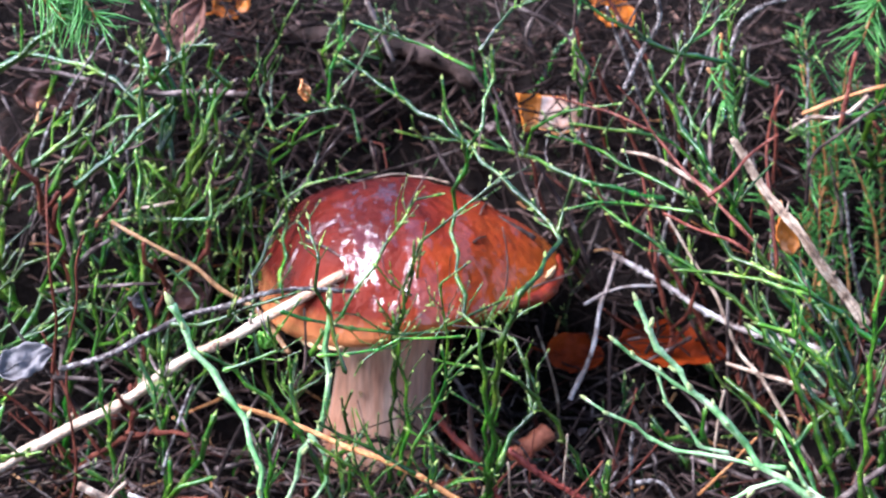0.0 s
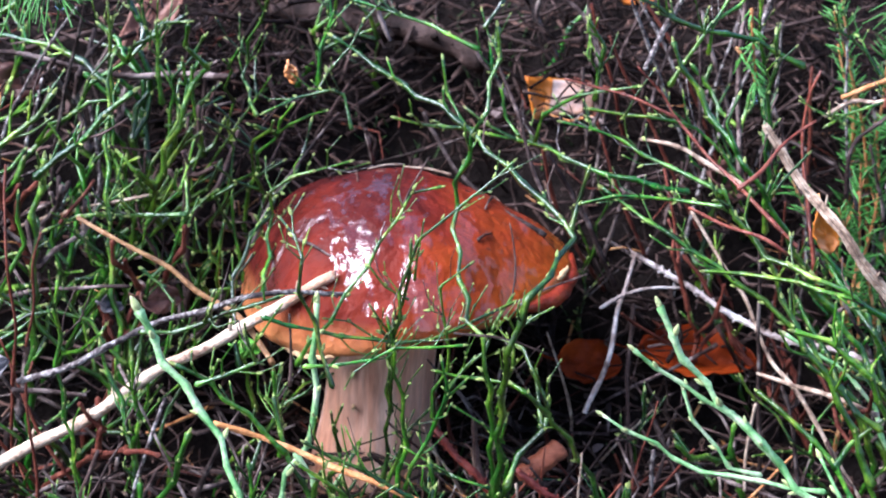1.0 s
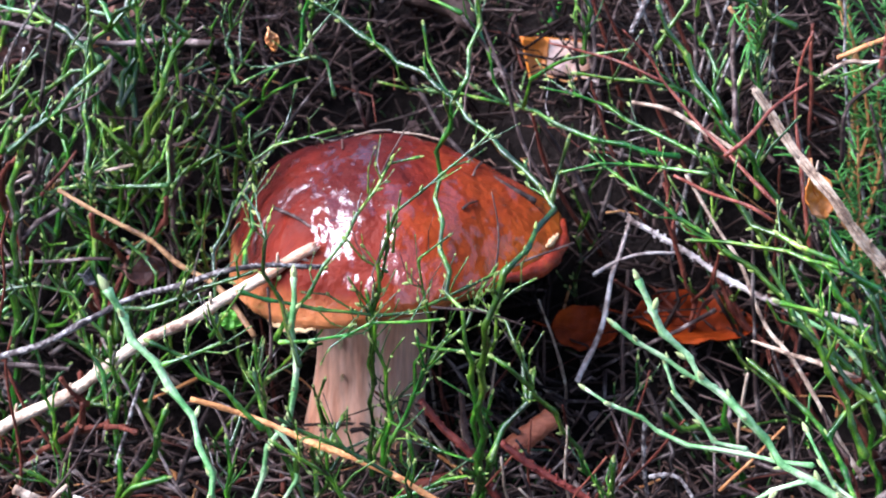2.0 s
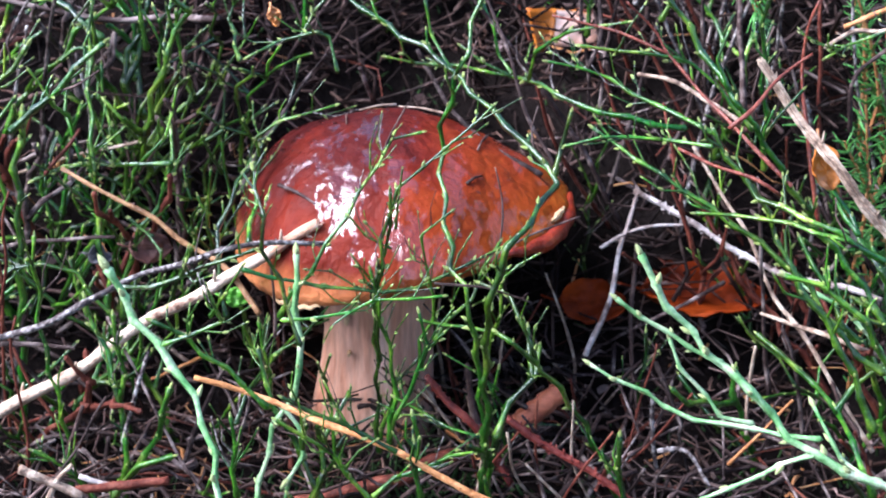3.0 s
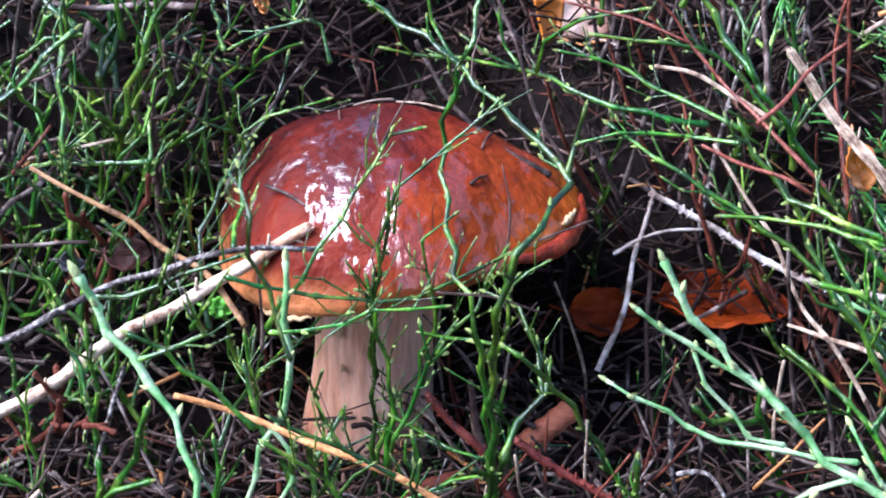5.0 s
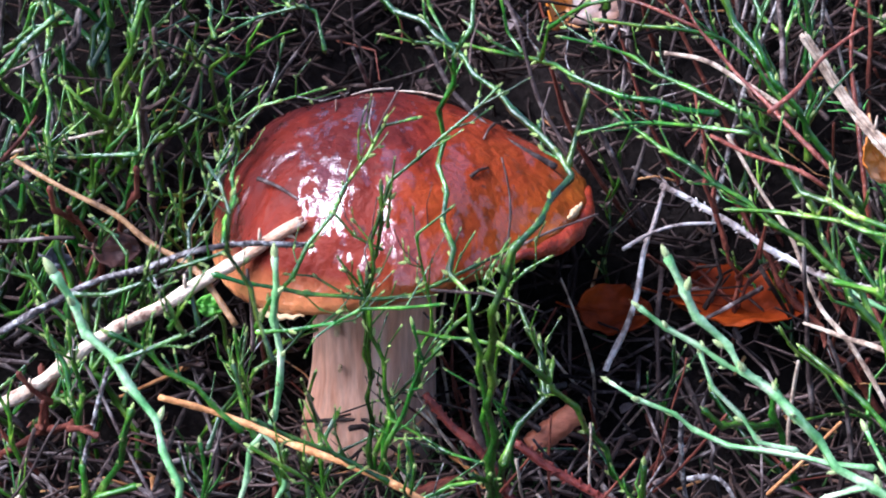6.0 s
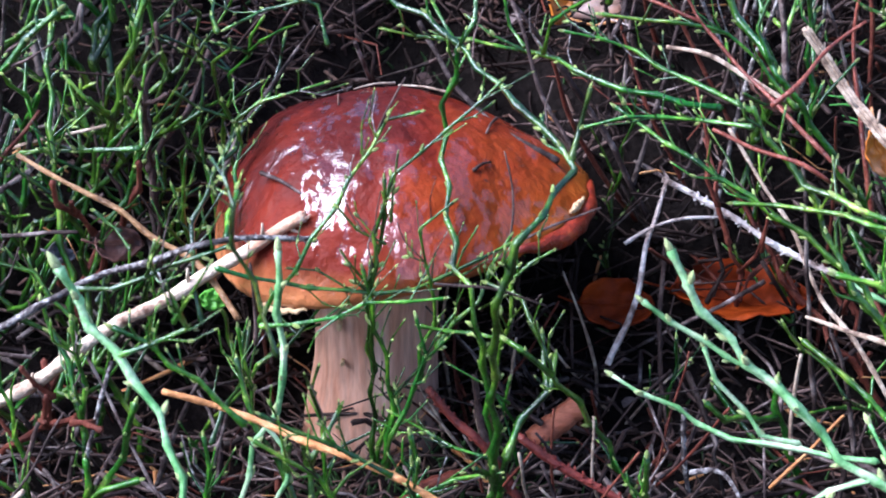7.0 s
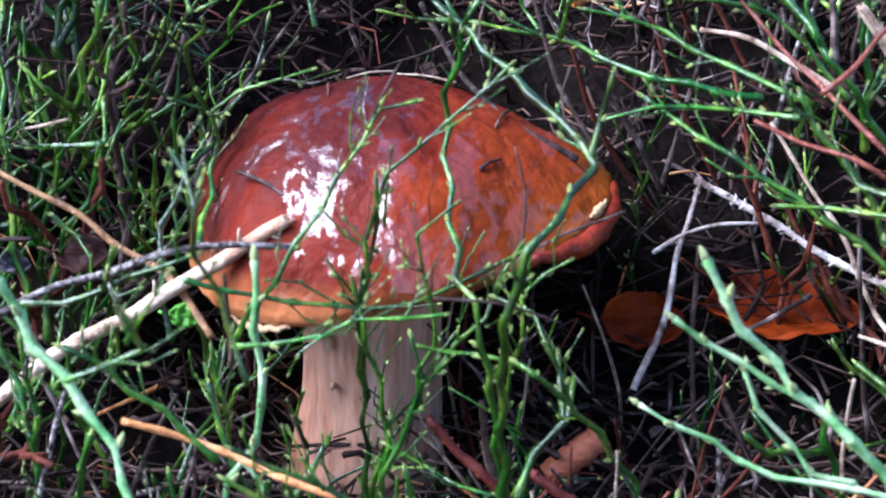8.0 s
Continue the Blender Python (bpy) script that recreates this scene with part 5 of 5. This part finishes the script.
for k in range(28):
    u, v = rng.uniform(0.158, 0.220), rng.uniform(0.015, 0.065)
    z = ground_height(u, v)
    lean = Vector((rng.uniform(-0.035, 0.02), rng.uniform(-0.02, 0.02), rng.uniform(0.05, 0.095)))
    spruce_twig([(u, v, z), Vector((u, v, z)) + lean * 0.5 + Vector((0.004, 0, 0)), Vector((u, v, z)) + lean], 0.0080, 70, "small green spruce seedling shoot with short needles", r=0.0009)

# ---- leaves on the litter ----
leaf("fallen_leaf", (0.1100, 0.0290, 0.0400), (0.042, 0.026), (14, 3, -4), 0.45, LEAF_RED, "curled rust-red fallen leaf lying on dark litter", 0.05, seed=2.0)
leaf("fallen_leaf", (0.0725, 0.0270, 0.0400), (0.023, 0.015), (52, 6, 8), 0.5, LEAF_RED, "small cupped orange-red fallen leaf on edge", 0.03, seed=5.0)


def folded_leaf(at, label):
    """A dry leaf stood on its edge: a flat paler face, one margin rolled forward into an orange strip, a torn lower hem."""
    ob = thing("fallen_leaf", at, label, "leaf", "fallen leaves")
    m = Matrix.Translation(at) @ Euler((radians(-12), radians(4), radians(-6))).to_matrix().to_4x4()
    wide, high = 0.0255, 0.0150

    def sheet(s, v):
        roll = max(0.0, (0.36 - s) / 0.36)
        z = high * (0.5 - v * (0.98 - 0.30 * s + 0.10 * noise.noise(Vector((s * 5, 0, 3))))) + 0.0006 * noise.noise(Vector((s * 4, v * 3, 7)))
        x = wide * (s - 0.5) + 0.0012 * v * roll * 4
        y = -0.0055 * roll ** 1.6 + 0.0016 * math.sin(3 * s + 2 * v) + 0.0008 * noise.noise(Vector((s * 6, v * 6, 1)))
        return m @ Vector((x, y, z))

    for name, material, a, b, text in (("rolled_margin", LEAF_ORANGE, 0.0, 0.40, "bright orange rolled margin"), ("blade", LEAF_PALE, 0.385, 1.0, "pale pinkish wet face")):
        bm = bmesh.new()
        grid = [[bm.verts.new(sheet(a + (b - a) * i / 14, j / 10)) for j in range(11)] for i in range(15)]
        for p, q in zip(grid, grid[1:]):
            for j in range(10):
                bm.faces.new((p[j], q[j], q[j + 1], p[j + 1]))
        mod = part(name, bm, material, ob, text).modifiers.new("thickness", "SOLIDIFY")
        mod.thickness = 0.0005 if name == "blade" else 0.0008
    bm = bmesh.new()
    tube(bm, [sheet(i / 14, 0.0) for i in range(15)], lambda s: 0.00042, 6)
    part("hem", bm, LEAF_ORANGE, ob, "orange upper rim")


folded_leaf((0.0640, 0.0930, 0.1130), "bright orange curled fallen leaf with a pale wet face")
leaf("fallen_leaf", (-0.0812, 0.1050, 0.1375), (0.036, 0.014), (52, -47, 37), 0.35, LEAF_TAN, "long pinkish-brown dry leaf standing on edge", 0.02, seed=4.0)
leaf("fallen_leaf", (-0.0623, 0.1498, 0.1406), (0.020, 0.014), (60, -20, 40), 0.5, LEAF_ORANGE, "small orange fallen leaf", 0.02, seed=6.0)
leaf("leaf_scrap", (-0.0308, 0.0280, 0.1403), (0.006, 0.0035), (70, 70, 0), 0.4, LEAF_ORANGE, "tiny orange leaf scrap caught in the stems", 0.02, seed=7.0)
leaf("bilberry_leaf", (-0.0422, -0.0127, 0.0616), (0.0085, 0.006), (60, 10, 10), 0.2, LEAF_GREEN, "small fresh green oval bilberry leaf", 0.0, seed=8.0)
leaf("fallen_leaf", (-0.1204, -0.0500, 0.0691), (0.019, 0.011), (50, -20, 15), 0.4, LEAF_GREY, "grey decayed leaf among the stems", 0.03, seed=9.0)
leaf("fallen_leaf", (-0.0871, 0.0013, 0.0695), (0.008, 0.006), (60, 20, 40), 0.3, LEAF_GREY, "small pale scrap of dead leaf", 0.03, seed=10.0)
leaf("fallen_leaf", (-0.0719, 0.0103, 0.0681), (0.014, 0.010), (60, 10, 20), 0.4, LEAF_BROWN, "pinkish-brown dead leaf behind the stems", 0.03, seed=11.0)
leaf("fallen_leaf", (0.1189, 0.0500, 0.0986), (0.020, 0.013), (55, 30, 20), 0.5, LEAF_BROWN, "reddish-brown dead leaf among the stems", 0.03, seed=13.0)
leaf("fallen_leaf", (0.1387, -0.0080, 0.1043), (0.016, 0.010), (60, 70, 0), 0.5, LEAF_ORANGE, "yellow-orange dead leaf beside the spruce shoots", 0.03, seed=14.0)
leaf("fallen_leaf", (-0.1305, 0.0873, 0.1163), (0.024, 0.014), (50, 5, 10), 0.5, LEAF_BROWN, "dark red-brown dead leaf on the bank", 0.03, seed=15.0)
leaf("fallen_leaf", (0.0951, 0.1460, 0.1412), (0.020, 0.013), (60, 25, 10), 0.5, LEAF_ORANGE, "small orange dead leaf on the bank", 0.03, seed=16.0)


# ---- bark and wood chips ----
def chip(at, size, turn, material, label):
    rng = random.Random(round(at[0] * 1e5))
    bm = bmesh.new()
    m = Matrix.Translation(at) @ Euler([radians(a) for a in turn]).to_matrix().to_4x4()
    line = [m @ Vector(((i / 19 - 0.5) * size[0], 0.0002 * math.sin(i), 0)) for i in range(20)]
    tube(bm, line, lambda s: size[1] / 2 * (0.85 + 0.10 * noise.noise(Vector((s * 5, at[0] * 50, 0))) + 0.12 * noise.noise(Vector((s * 30, at[0] * 50, 0)))), 13, 0.05, 0.3)
    ob = part("wood_chip", bm, material, None)
    return tagged(ob, label, "wood chip", "dead twigs and sticks")


chip((0.0537, -0.0100, 0.0208), (0.0165, 0.0080), (0, -34, 20), BARK, "reddish broken piece of wood on the litter")
chip((0.0199, -0.0211, 0.0078), (0.016, 0.005), (0, -14, 10), RED_WOOD, "reddish bark piece on the litter")
chip((-0.0069, -0.0313, 0.0029), (0.040, 0.005), (0, -12, 5), RED_WOOD, "dark reddish bark strip on the litter")
chip((-0.0739, -0.0600, 0.0223), (0.028, 0.0032), (0, -4, 5), RED_WOOD, "reddish-brown bark strip on the litter")
chip((-0.0928, -0.0700, 0.0294), (0.02, 0.003), (0, 30, 5), TAN_WOOD, "pale splinter of wood on the litter")


# ---- thicket of further bilberry stems, rooted in the soil ----
def kinked(start, way, length, rng, seg=0.010, turn=0.55, rise=0.10):
    """A zigzag stem: it bends to the other side at every leaf scar."""
    axis = way.orthogonal().normalized()
    axis.rotate(Matrix.Rotation(rng.uniform(0, 6.28), 3, way))
    pts, p, sign = [Vector(start)], Vector(start), 1
    for _ in range(max(2, int(length / seg))):
        step = (way + axis * sign * turn * rng.uniform(0.3, 1.0) + Vector((rng.uniform(-0.2, 0.2), rng.uniform(-0.2, 0.2), 0))).normalized()
        p = p + step * seg * rng.uniform(0.7, 1.3)
        pts.append(p.copy())
        sign = -sign
        way = (way + Vector((rng.uniform(-0.26, 0.26), rng.uniform(-0.26, 0.26), rise * rng.uniform(-0.8, 1.6)))).normalized()
    return pts


def grow(x, y, height, lean, rng, shoots, material, r):
    base = Vector((x, y, ground_height(x, y) - 0.002))
    way = Vector((lean[0] + rng.uniform(-0.45, 0.45), lean[1] + rng.uniform(-0.4, 0.4), 1)).normalized()
    pts = kinked(base, way, height, rng, 0.013, 0.30)
    ob = thing("bilberry_sprig", base, "thin green leafless bilberry stem in the thicket" if material is GREEN else "thin dead brown bilberry stem in the thicket", "plant", STEMS)
    stem_part("stem", ob, pts, r, r * 0.6, rng, material, material is GREEN, 0.0022)
    green = material is GREEN
    for _ in range(shoots):
        k = rng.randrange(len(pts) // 3, len(pts))
        side = (Vector((rng.uniform(-1, 1), rng.uniform(-1, 1), rng.uniform(-0.2, 0.6))) + way * 0.7).normalized()
        twig = kinked(pts[k], side, rng.uniform(0.012, 0.045), rng, 0.009, 0.30)
        stem_part("shoot", ob, twig, r * 0.7, r * 0.5, rng, material, green, 0.0020)
        if rng.random() < 0.55:
            fork = twig[len(twig) // 2]
            out = (side + Vector((rng.uniform(-1, 1), rng.uniform(-1, 1), rng.uniform(-0.3, 0.8))) * 0.8).normalized()
            tip = fork + out * rng.uniform(0.006, 0.016)
            stem_part("shoot", ob, [fork, fork.lerp(tip, 0.5) + Vector((0.0006, 0, -0.0005)), tip], r * 0.66, r * 0.46, rng, material, green, 0.0020)


rng = random.Random(11)
ZONES = (((-0.10, -0.045), (0.035, 0.070), 5, (0.045, 0.075), (0.15, 0.0), 6),
         ((-0.13, -0.04), (0.025, 0.065), 8, (0.045, 0.085), (0.0, -0.1), 5),
         ((-0.085, -0.035), (0.0, 0.05), 8, (0.065, 0.10), (0.1, -0.05), 6),
         ((-0.20, -0.07), (-0.02, 0.060), 21, (0.05, 0.105), (0.3, 0.0), 6),
         ((-0.18, -0.075), (-0.01, 0.05), 8, (0.06, 0.105), (0.75, -0.1), 7),
         ((-0.17, -0.075), (-0.06, -0.01), 9, (0.05, 0.085), (0.0, 0.0), 3),
         ((0.110, 0.20), (-0.01, 0.060), 14, (0.05, 0.095), (-0.35, -0.1), 6),
         ((0.120, 0.20), (-0.07, 0.0), 12, (0.055, 0.10), (-0.25, 0.0), 4),
         ((-0.05, 0.06), (0.10, 0.14), 3, (0.03, 0.055), (0.0, 0.0), 3),
         ((-0.04, 0.12), (-0.055, -0.025), 7, (0.03, 0.05), (0.0, -0.1), 2))
for (x0, x1), (y0, y1), count, (h0, h1), lean, shoots in ZONES:
    for _ in range(count):
        grow(rng.uniform(x0, x1), rng.uniform(y0, y1), rng.uniform(h0, h1), lean, rng, rng.randint(shoots // 2, shoots), GREEN if rng.random() < 0.86 else rng.choice((DARK_WOOD, GREY_WOOD, RED_WOOD)), rng.choice((0.00070, 0.00088, 0.00105, 0.00125, 0.00145)))

# ---- dead twigs strewn over the litter ----
rng = random.Random(5)
WOODS = ((GREY_WOOD, "grey dead twig lying in the litter"), (DARK_WOOD, "dark dead twig lying in the litter"), (GREY_WOOD, "grey dead twig lying in the litter"), (RED_WOOD, "reddish dead twig lying in the litter"), (TAN_WOOD, "pale tan dead twig lying in the litter"))
for k in range(205):
    x, y = rng.uniform(-0.26, 0.28), rng.uniform(-0.12, 0.34)
    if math.hypot(x, y - 0.02) < 0.026:
        continue
    a, size = rng.uniform(0, 6.28), rng.uniform(0.025, 0.085)
    tilt = rng.uniform(-0.05, 0.45) if k % 4 else rng.uniform(0.4, 1.1)
    way = Vector((math.cos(a), math.sin(a), tilt)).normalized()
    start = Vector((x, y, ground_height(x, y) + rng.uniform(0.0, 0.006)))
    mid = start + way * size * 0.5 + Vector((rng.uniform(-1, 1), rng.uniform(-1, 1), rng.uniform(0, 1))) * size * 0.09
    end = start + way * size
    if math.hypot(end.x, end.y - 0.02) < 0.03 or math.hypot(end.x - 0.007, end.y - 0.022) < 0.06 and end.z > 0.05:
        continue
    end.z = max(end.z, ground_height(end.x, end.y) + 0.002)
    # beyond y 0.07 every twig is dark wood: shade on the bank, done by colour
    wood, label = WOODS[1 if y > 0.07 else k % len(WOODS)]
    dead_twig("dead_twig", [start, mid, end], rng.uniform(0.4, 0.95), rng.uniform(0.3, 0.55), wood, k % 3, label)


# dead twigs caught upright among the green stems
rng = random.Random(17)
CAUGHT = ((GREY_WOOD, "grey rough dead twig caught upright among the stems"), (LICHEN_WOOD, "lichen-flecked dead twig caught upright among the stems"), (RED_WOOD, "red-brown dead twig caught upright among the stems"), (GREY_WOOD, "grey rough dead twig caught upright among the stems"))
for (x0, x1), (y0, y1), count in (((0.120, 0.19), (-0.02, 0.06), 16), ((0.060, 0.13), (0.04, 0.085), 18), ((-0.17, -0.08), (-0.02, 0.06), 12)):
    for k in range(count):
        x, y, size = rng.uniform(x0, x1), rng.uniform(y0, y1), rng.uniform(0.05, 0.115)
        foot = Vector((x, y, ground_height(x, y) - 0.001))
        way = Vector((rng.uniform(-0.7, 0.5), rng.uniform(-0.3, 0.3), 1)).normalized()
        mid = foot + way * size * 0.5 + Vector((rng.uniform(-1, 1), rng.uniform(-1, 1), 0)) * size * 0.08
        wood, label = CAUGHT[k % 4]
        dead_twig("dead_twig", [foot, mid, foot + way * size], rng.uniform(0.6, 0.95), rng.uniform(0.4, 0.6), wood, 2 if k % 3 else 1, label)


# thin dead twigs standing in the shade beside the mushroom
rng = random.Random(39)
for k in range(34):
    x, y, size = rng.uniform(0.022, 0.085), rng.uniform(-0.045, 0.03), rng.uniform(0.025, 0.055)
    foot = Vector((x, y, ground_height(x, y) - 0.001))
    way = Vector((rng.uniform(-0.8, 0.8), rng.uniform(-0.5, 0.3), 1)).normalized()
    mid = foot + way * size * 0.5 + Vector((rng.uniform(-1, 1), rng.uniform(-1, 1), 0)) * size * 0.08
    wood, label = ((TAN_WOOD, "thin tan dead twig standing in the litter"), (GREY_WOOD, "thin grey dead twig standing in the litter"), (RED_WOOD, "thin red-brown dead twig standing in the litter"))[k % 3]
    dead_twig("dead_twig", [foot, mid, foot + way * size], rng.uniform(0.4, 0.7), rng.uniform(0.3, 0.45), wood, 1, label)


# ---- loose litter too fine to count ----
def strew(name, count, size, radius, material, label, lift, seed, spread=(-0.36, 0.38, -0.18, 0.55), droop=0.25):
    rng = random.Random(seed)
    bm = bmesh.new()
    for _ in range(count):
        x, y = rng.uniform(spread[0], spread[1]), rng.uniform(spread[2], spread[3])
        if math.hypot(x, y - 0.02) < 0.019:
            continue
        a, s = rng.uniform(0, 6.28), rng.uniform(*size)
        way = Vector((math.cos(a), math.sin(a), rng.gauss(0, droop))).normalized() * s
        p = Vector((x, y, ground_height(x, y) + rng.uniform(0.0, lift)))
        bend = Vector((rng.uniform(-1, 1), rng.uniform(-1, 1), rng.uniform(-1, 1))) * s * 0.17
        r = radius * rng.choice((0.6, 0.8, 1.0, 1.2, 1.7))
        kink = Vector((rng.uniform(-1, 1), rng.uniform(-1, 1), rng.uniform(-1, 1))) * s * 0.17
        tube(bm, [p - way / 2, p - way / 5 + kink, p + way / 6 + bend, p + way / 2], lambda t: r * (1.2 - 0.6 * t), 4, 0, 0.5)
    ob = part(name, bm, material, None)
    tagged(ob, label, "litter", kind="stuff")


strew("needle_litter", 4200, (0.008, 0.018), 0.00038, NEEDLE, "brown fallen conifer needles covering the soil", 0.007, 31, (-0.36, 0.38, -0.18, 0.16))
strew("twiglet_litter", 760, (0.015, 0.055), 0.00046, GREY_WOOD, "fine grey dead twiglets matted over the soil", 0.024, 32, (-0.36, 0.38, -0.18, 0.06), 0.35)
strew("twig_litter", 170, (0.030, 0.080), 0.00065, GREY_WOOD, "grey dead twigs tangled in the litter", 0.020, 37, (-0.28, 0.30, -0.13, 0.10), 0.35)
strew("stalk_litter", 200, (0.015, 0.050), 0.00045, RED_WOOD, "fine reddish dead stalks in the litter", 0.016, 33, (-0.36, 0.38, -0.18, 0.11), 0.35)
strew("orange_needle_litter", 350, (0.012, 0.030), 0.00042, ORANGE_WOOD, "orange-brown dead needles and stalks", 0.012, 34, (-0.36, 0.38, -0.18, 0.10))
# litter on the bank is coloured darker than in front, to stand for shade
strew("bank_litter", 2200, (0.012, 0.050), 0.00048, SHADED_BANK_WOOD, "brown dead twiglets matted over the bank, darkened as shade", 0.030, 36, (-0.36, 0.38, 0.08, 0.50), 0.4)
strew("bay_litter", 700, (0.015, 0.055), 0.00045, SHADED_BANK_WOOD, "dead twiglets tangled on the bank behind the mushroom, darkened as shade", 0.030, 38, (-0.08, 0.17, 0.02, 0.13), 0.7)
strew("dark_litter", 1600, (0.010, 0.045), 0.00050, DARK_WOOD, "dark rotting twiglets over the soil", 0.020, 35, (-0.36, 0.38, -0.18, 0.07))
# dark_litter carried on over the bank in the shade-darkened wood
strew("rotting_litter", 1300, (0.010, 0.045), 0.00050, SHADED_BANK_WOOD, "dead twiglets over the bank, coloured nearly black as shade", 0.020, 40, (-0.36, 0.38, 0.06, 0.55))


def scraps():
    rng = random.Random(8)
    bm = bmesh.new()
    for _ in range(380):
        x, y = rng.uniform(-0.3, 0.32), rng.uniform(-0.15, 0.45)
        m = Matrix.Translation((x, y, ground_height(x, y) + rng.uniform(0.001, 0.008))) @ Euler((rng.uniform(-0.8, 0.8), rng.uniform(-0.8, 0.8), rng.uniform(0, 6))).to_matrix().to_4x4()
        s = rng.uniform(0.0015, 0.005)
        pts = [m @ Vector((s * math.cos(k * 1.05) * rng.uniform(0.5, 1.2), s * 0.6 * math.sin(k * 1.05), rng.uniform(-0.2, 0.2) * s)) for k in range(6)]
        top = [bm.verts.new(p) for p in pts]
        low = [bm.verts.new(p - Vector((0, 0, 0.0003))) for p in pts]
        bm.faces.new(top)
        bm.faces.new(low[::-1])
        for k in range(6):
            bm.faces.new((top[k], low[k], low[(k + 1) % 6], top[(k + 1) % 6]))
    tagged(part("leaf_crumbs", bm, SCRAP, None, smooth=False), "crumbled bits of dead leaf over the soil", "litter", kind="stuff")


def moss_patch():
    rng = random.Random(9)
    bm = bmesh.new()
    for _ in range(1500):
        cx, cy, sp = rng.choice(((0.0, -0.03, 0.02), (0.03, -0.02, 0.02), (-0.06, -0.06, 0.04), (0.0, 0.14, 0.05), (0.15, -0.04, 0.04), (-0.02, -0.05, 0.02)))
        x, y = rng.gauss(cx, sp), rng.gauss(cy, sp)
        if math.hypot(x, y - 0.02) < 0.020:
            continue
        p = Vector((x, y, ground_height(x, y)))
        way = Vector((rng.uniform(-1, 1), rng.uniform(-1, 1), rng.uniform(0.6, 1.6))).normalized() * rng.uniform(0.003, 0.008)
        tube(bm, [p, p + way * 0.6, p + way + Vector((rng.uniform(-1, 1), rng.uniform(-1, 1), 0)) * 0.001], lambda s: 0.0005 * (1.1 - s), 4)
    tagged(part("moss", bm, MOSS, None), "dark green moss tufts at the mushroom foot", "moss", kind="stuff")


scraps()
moss_patch()
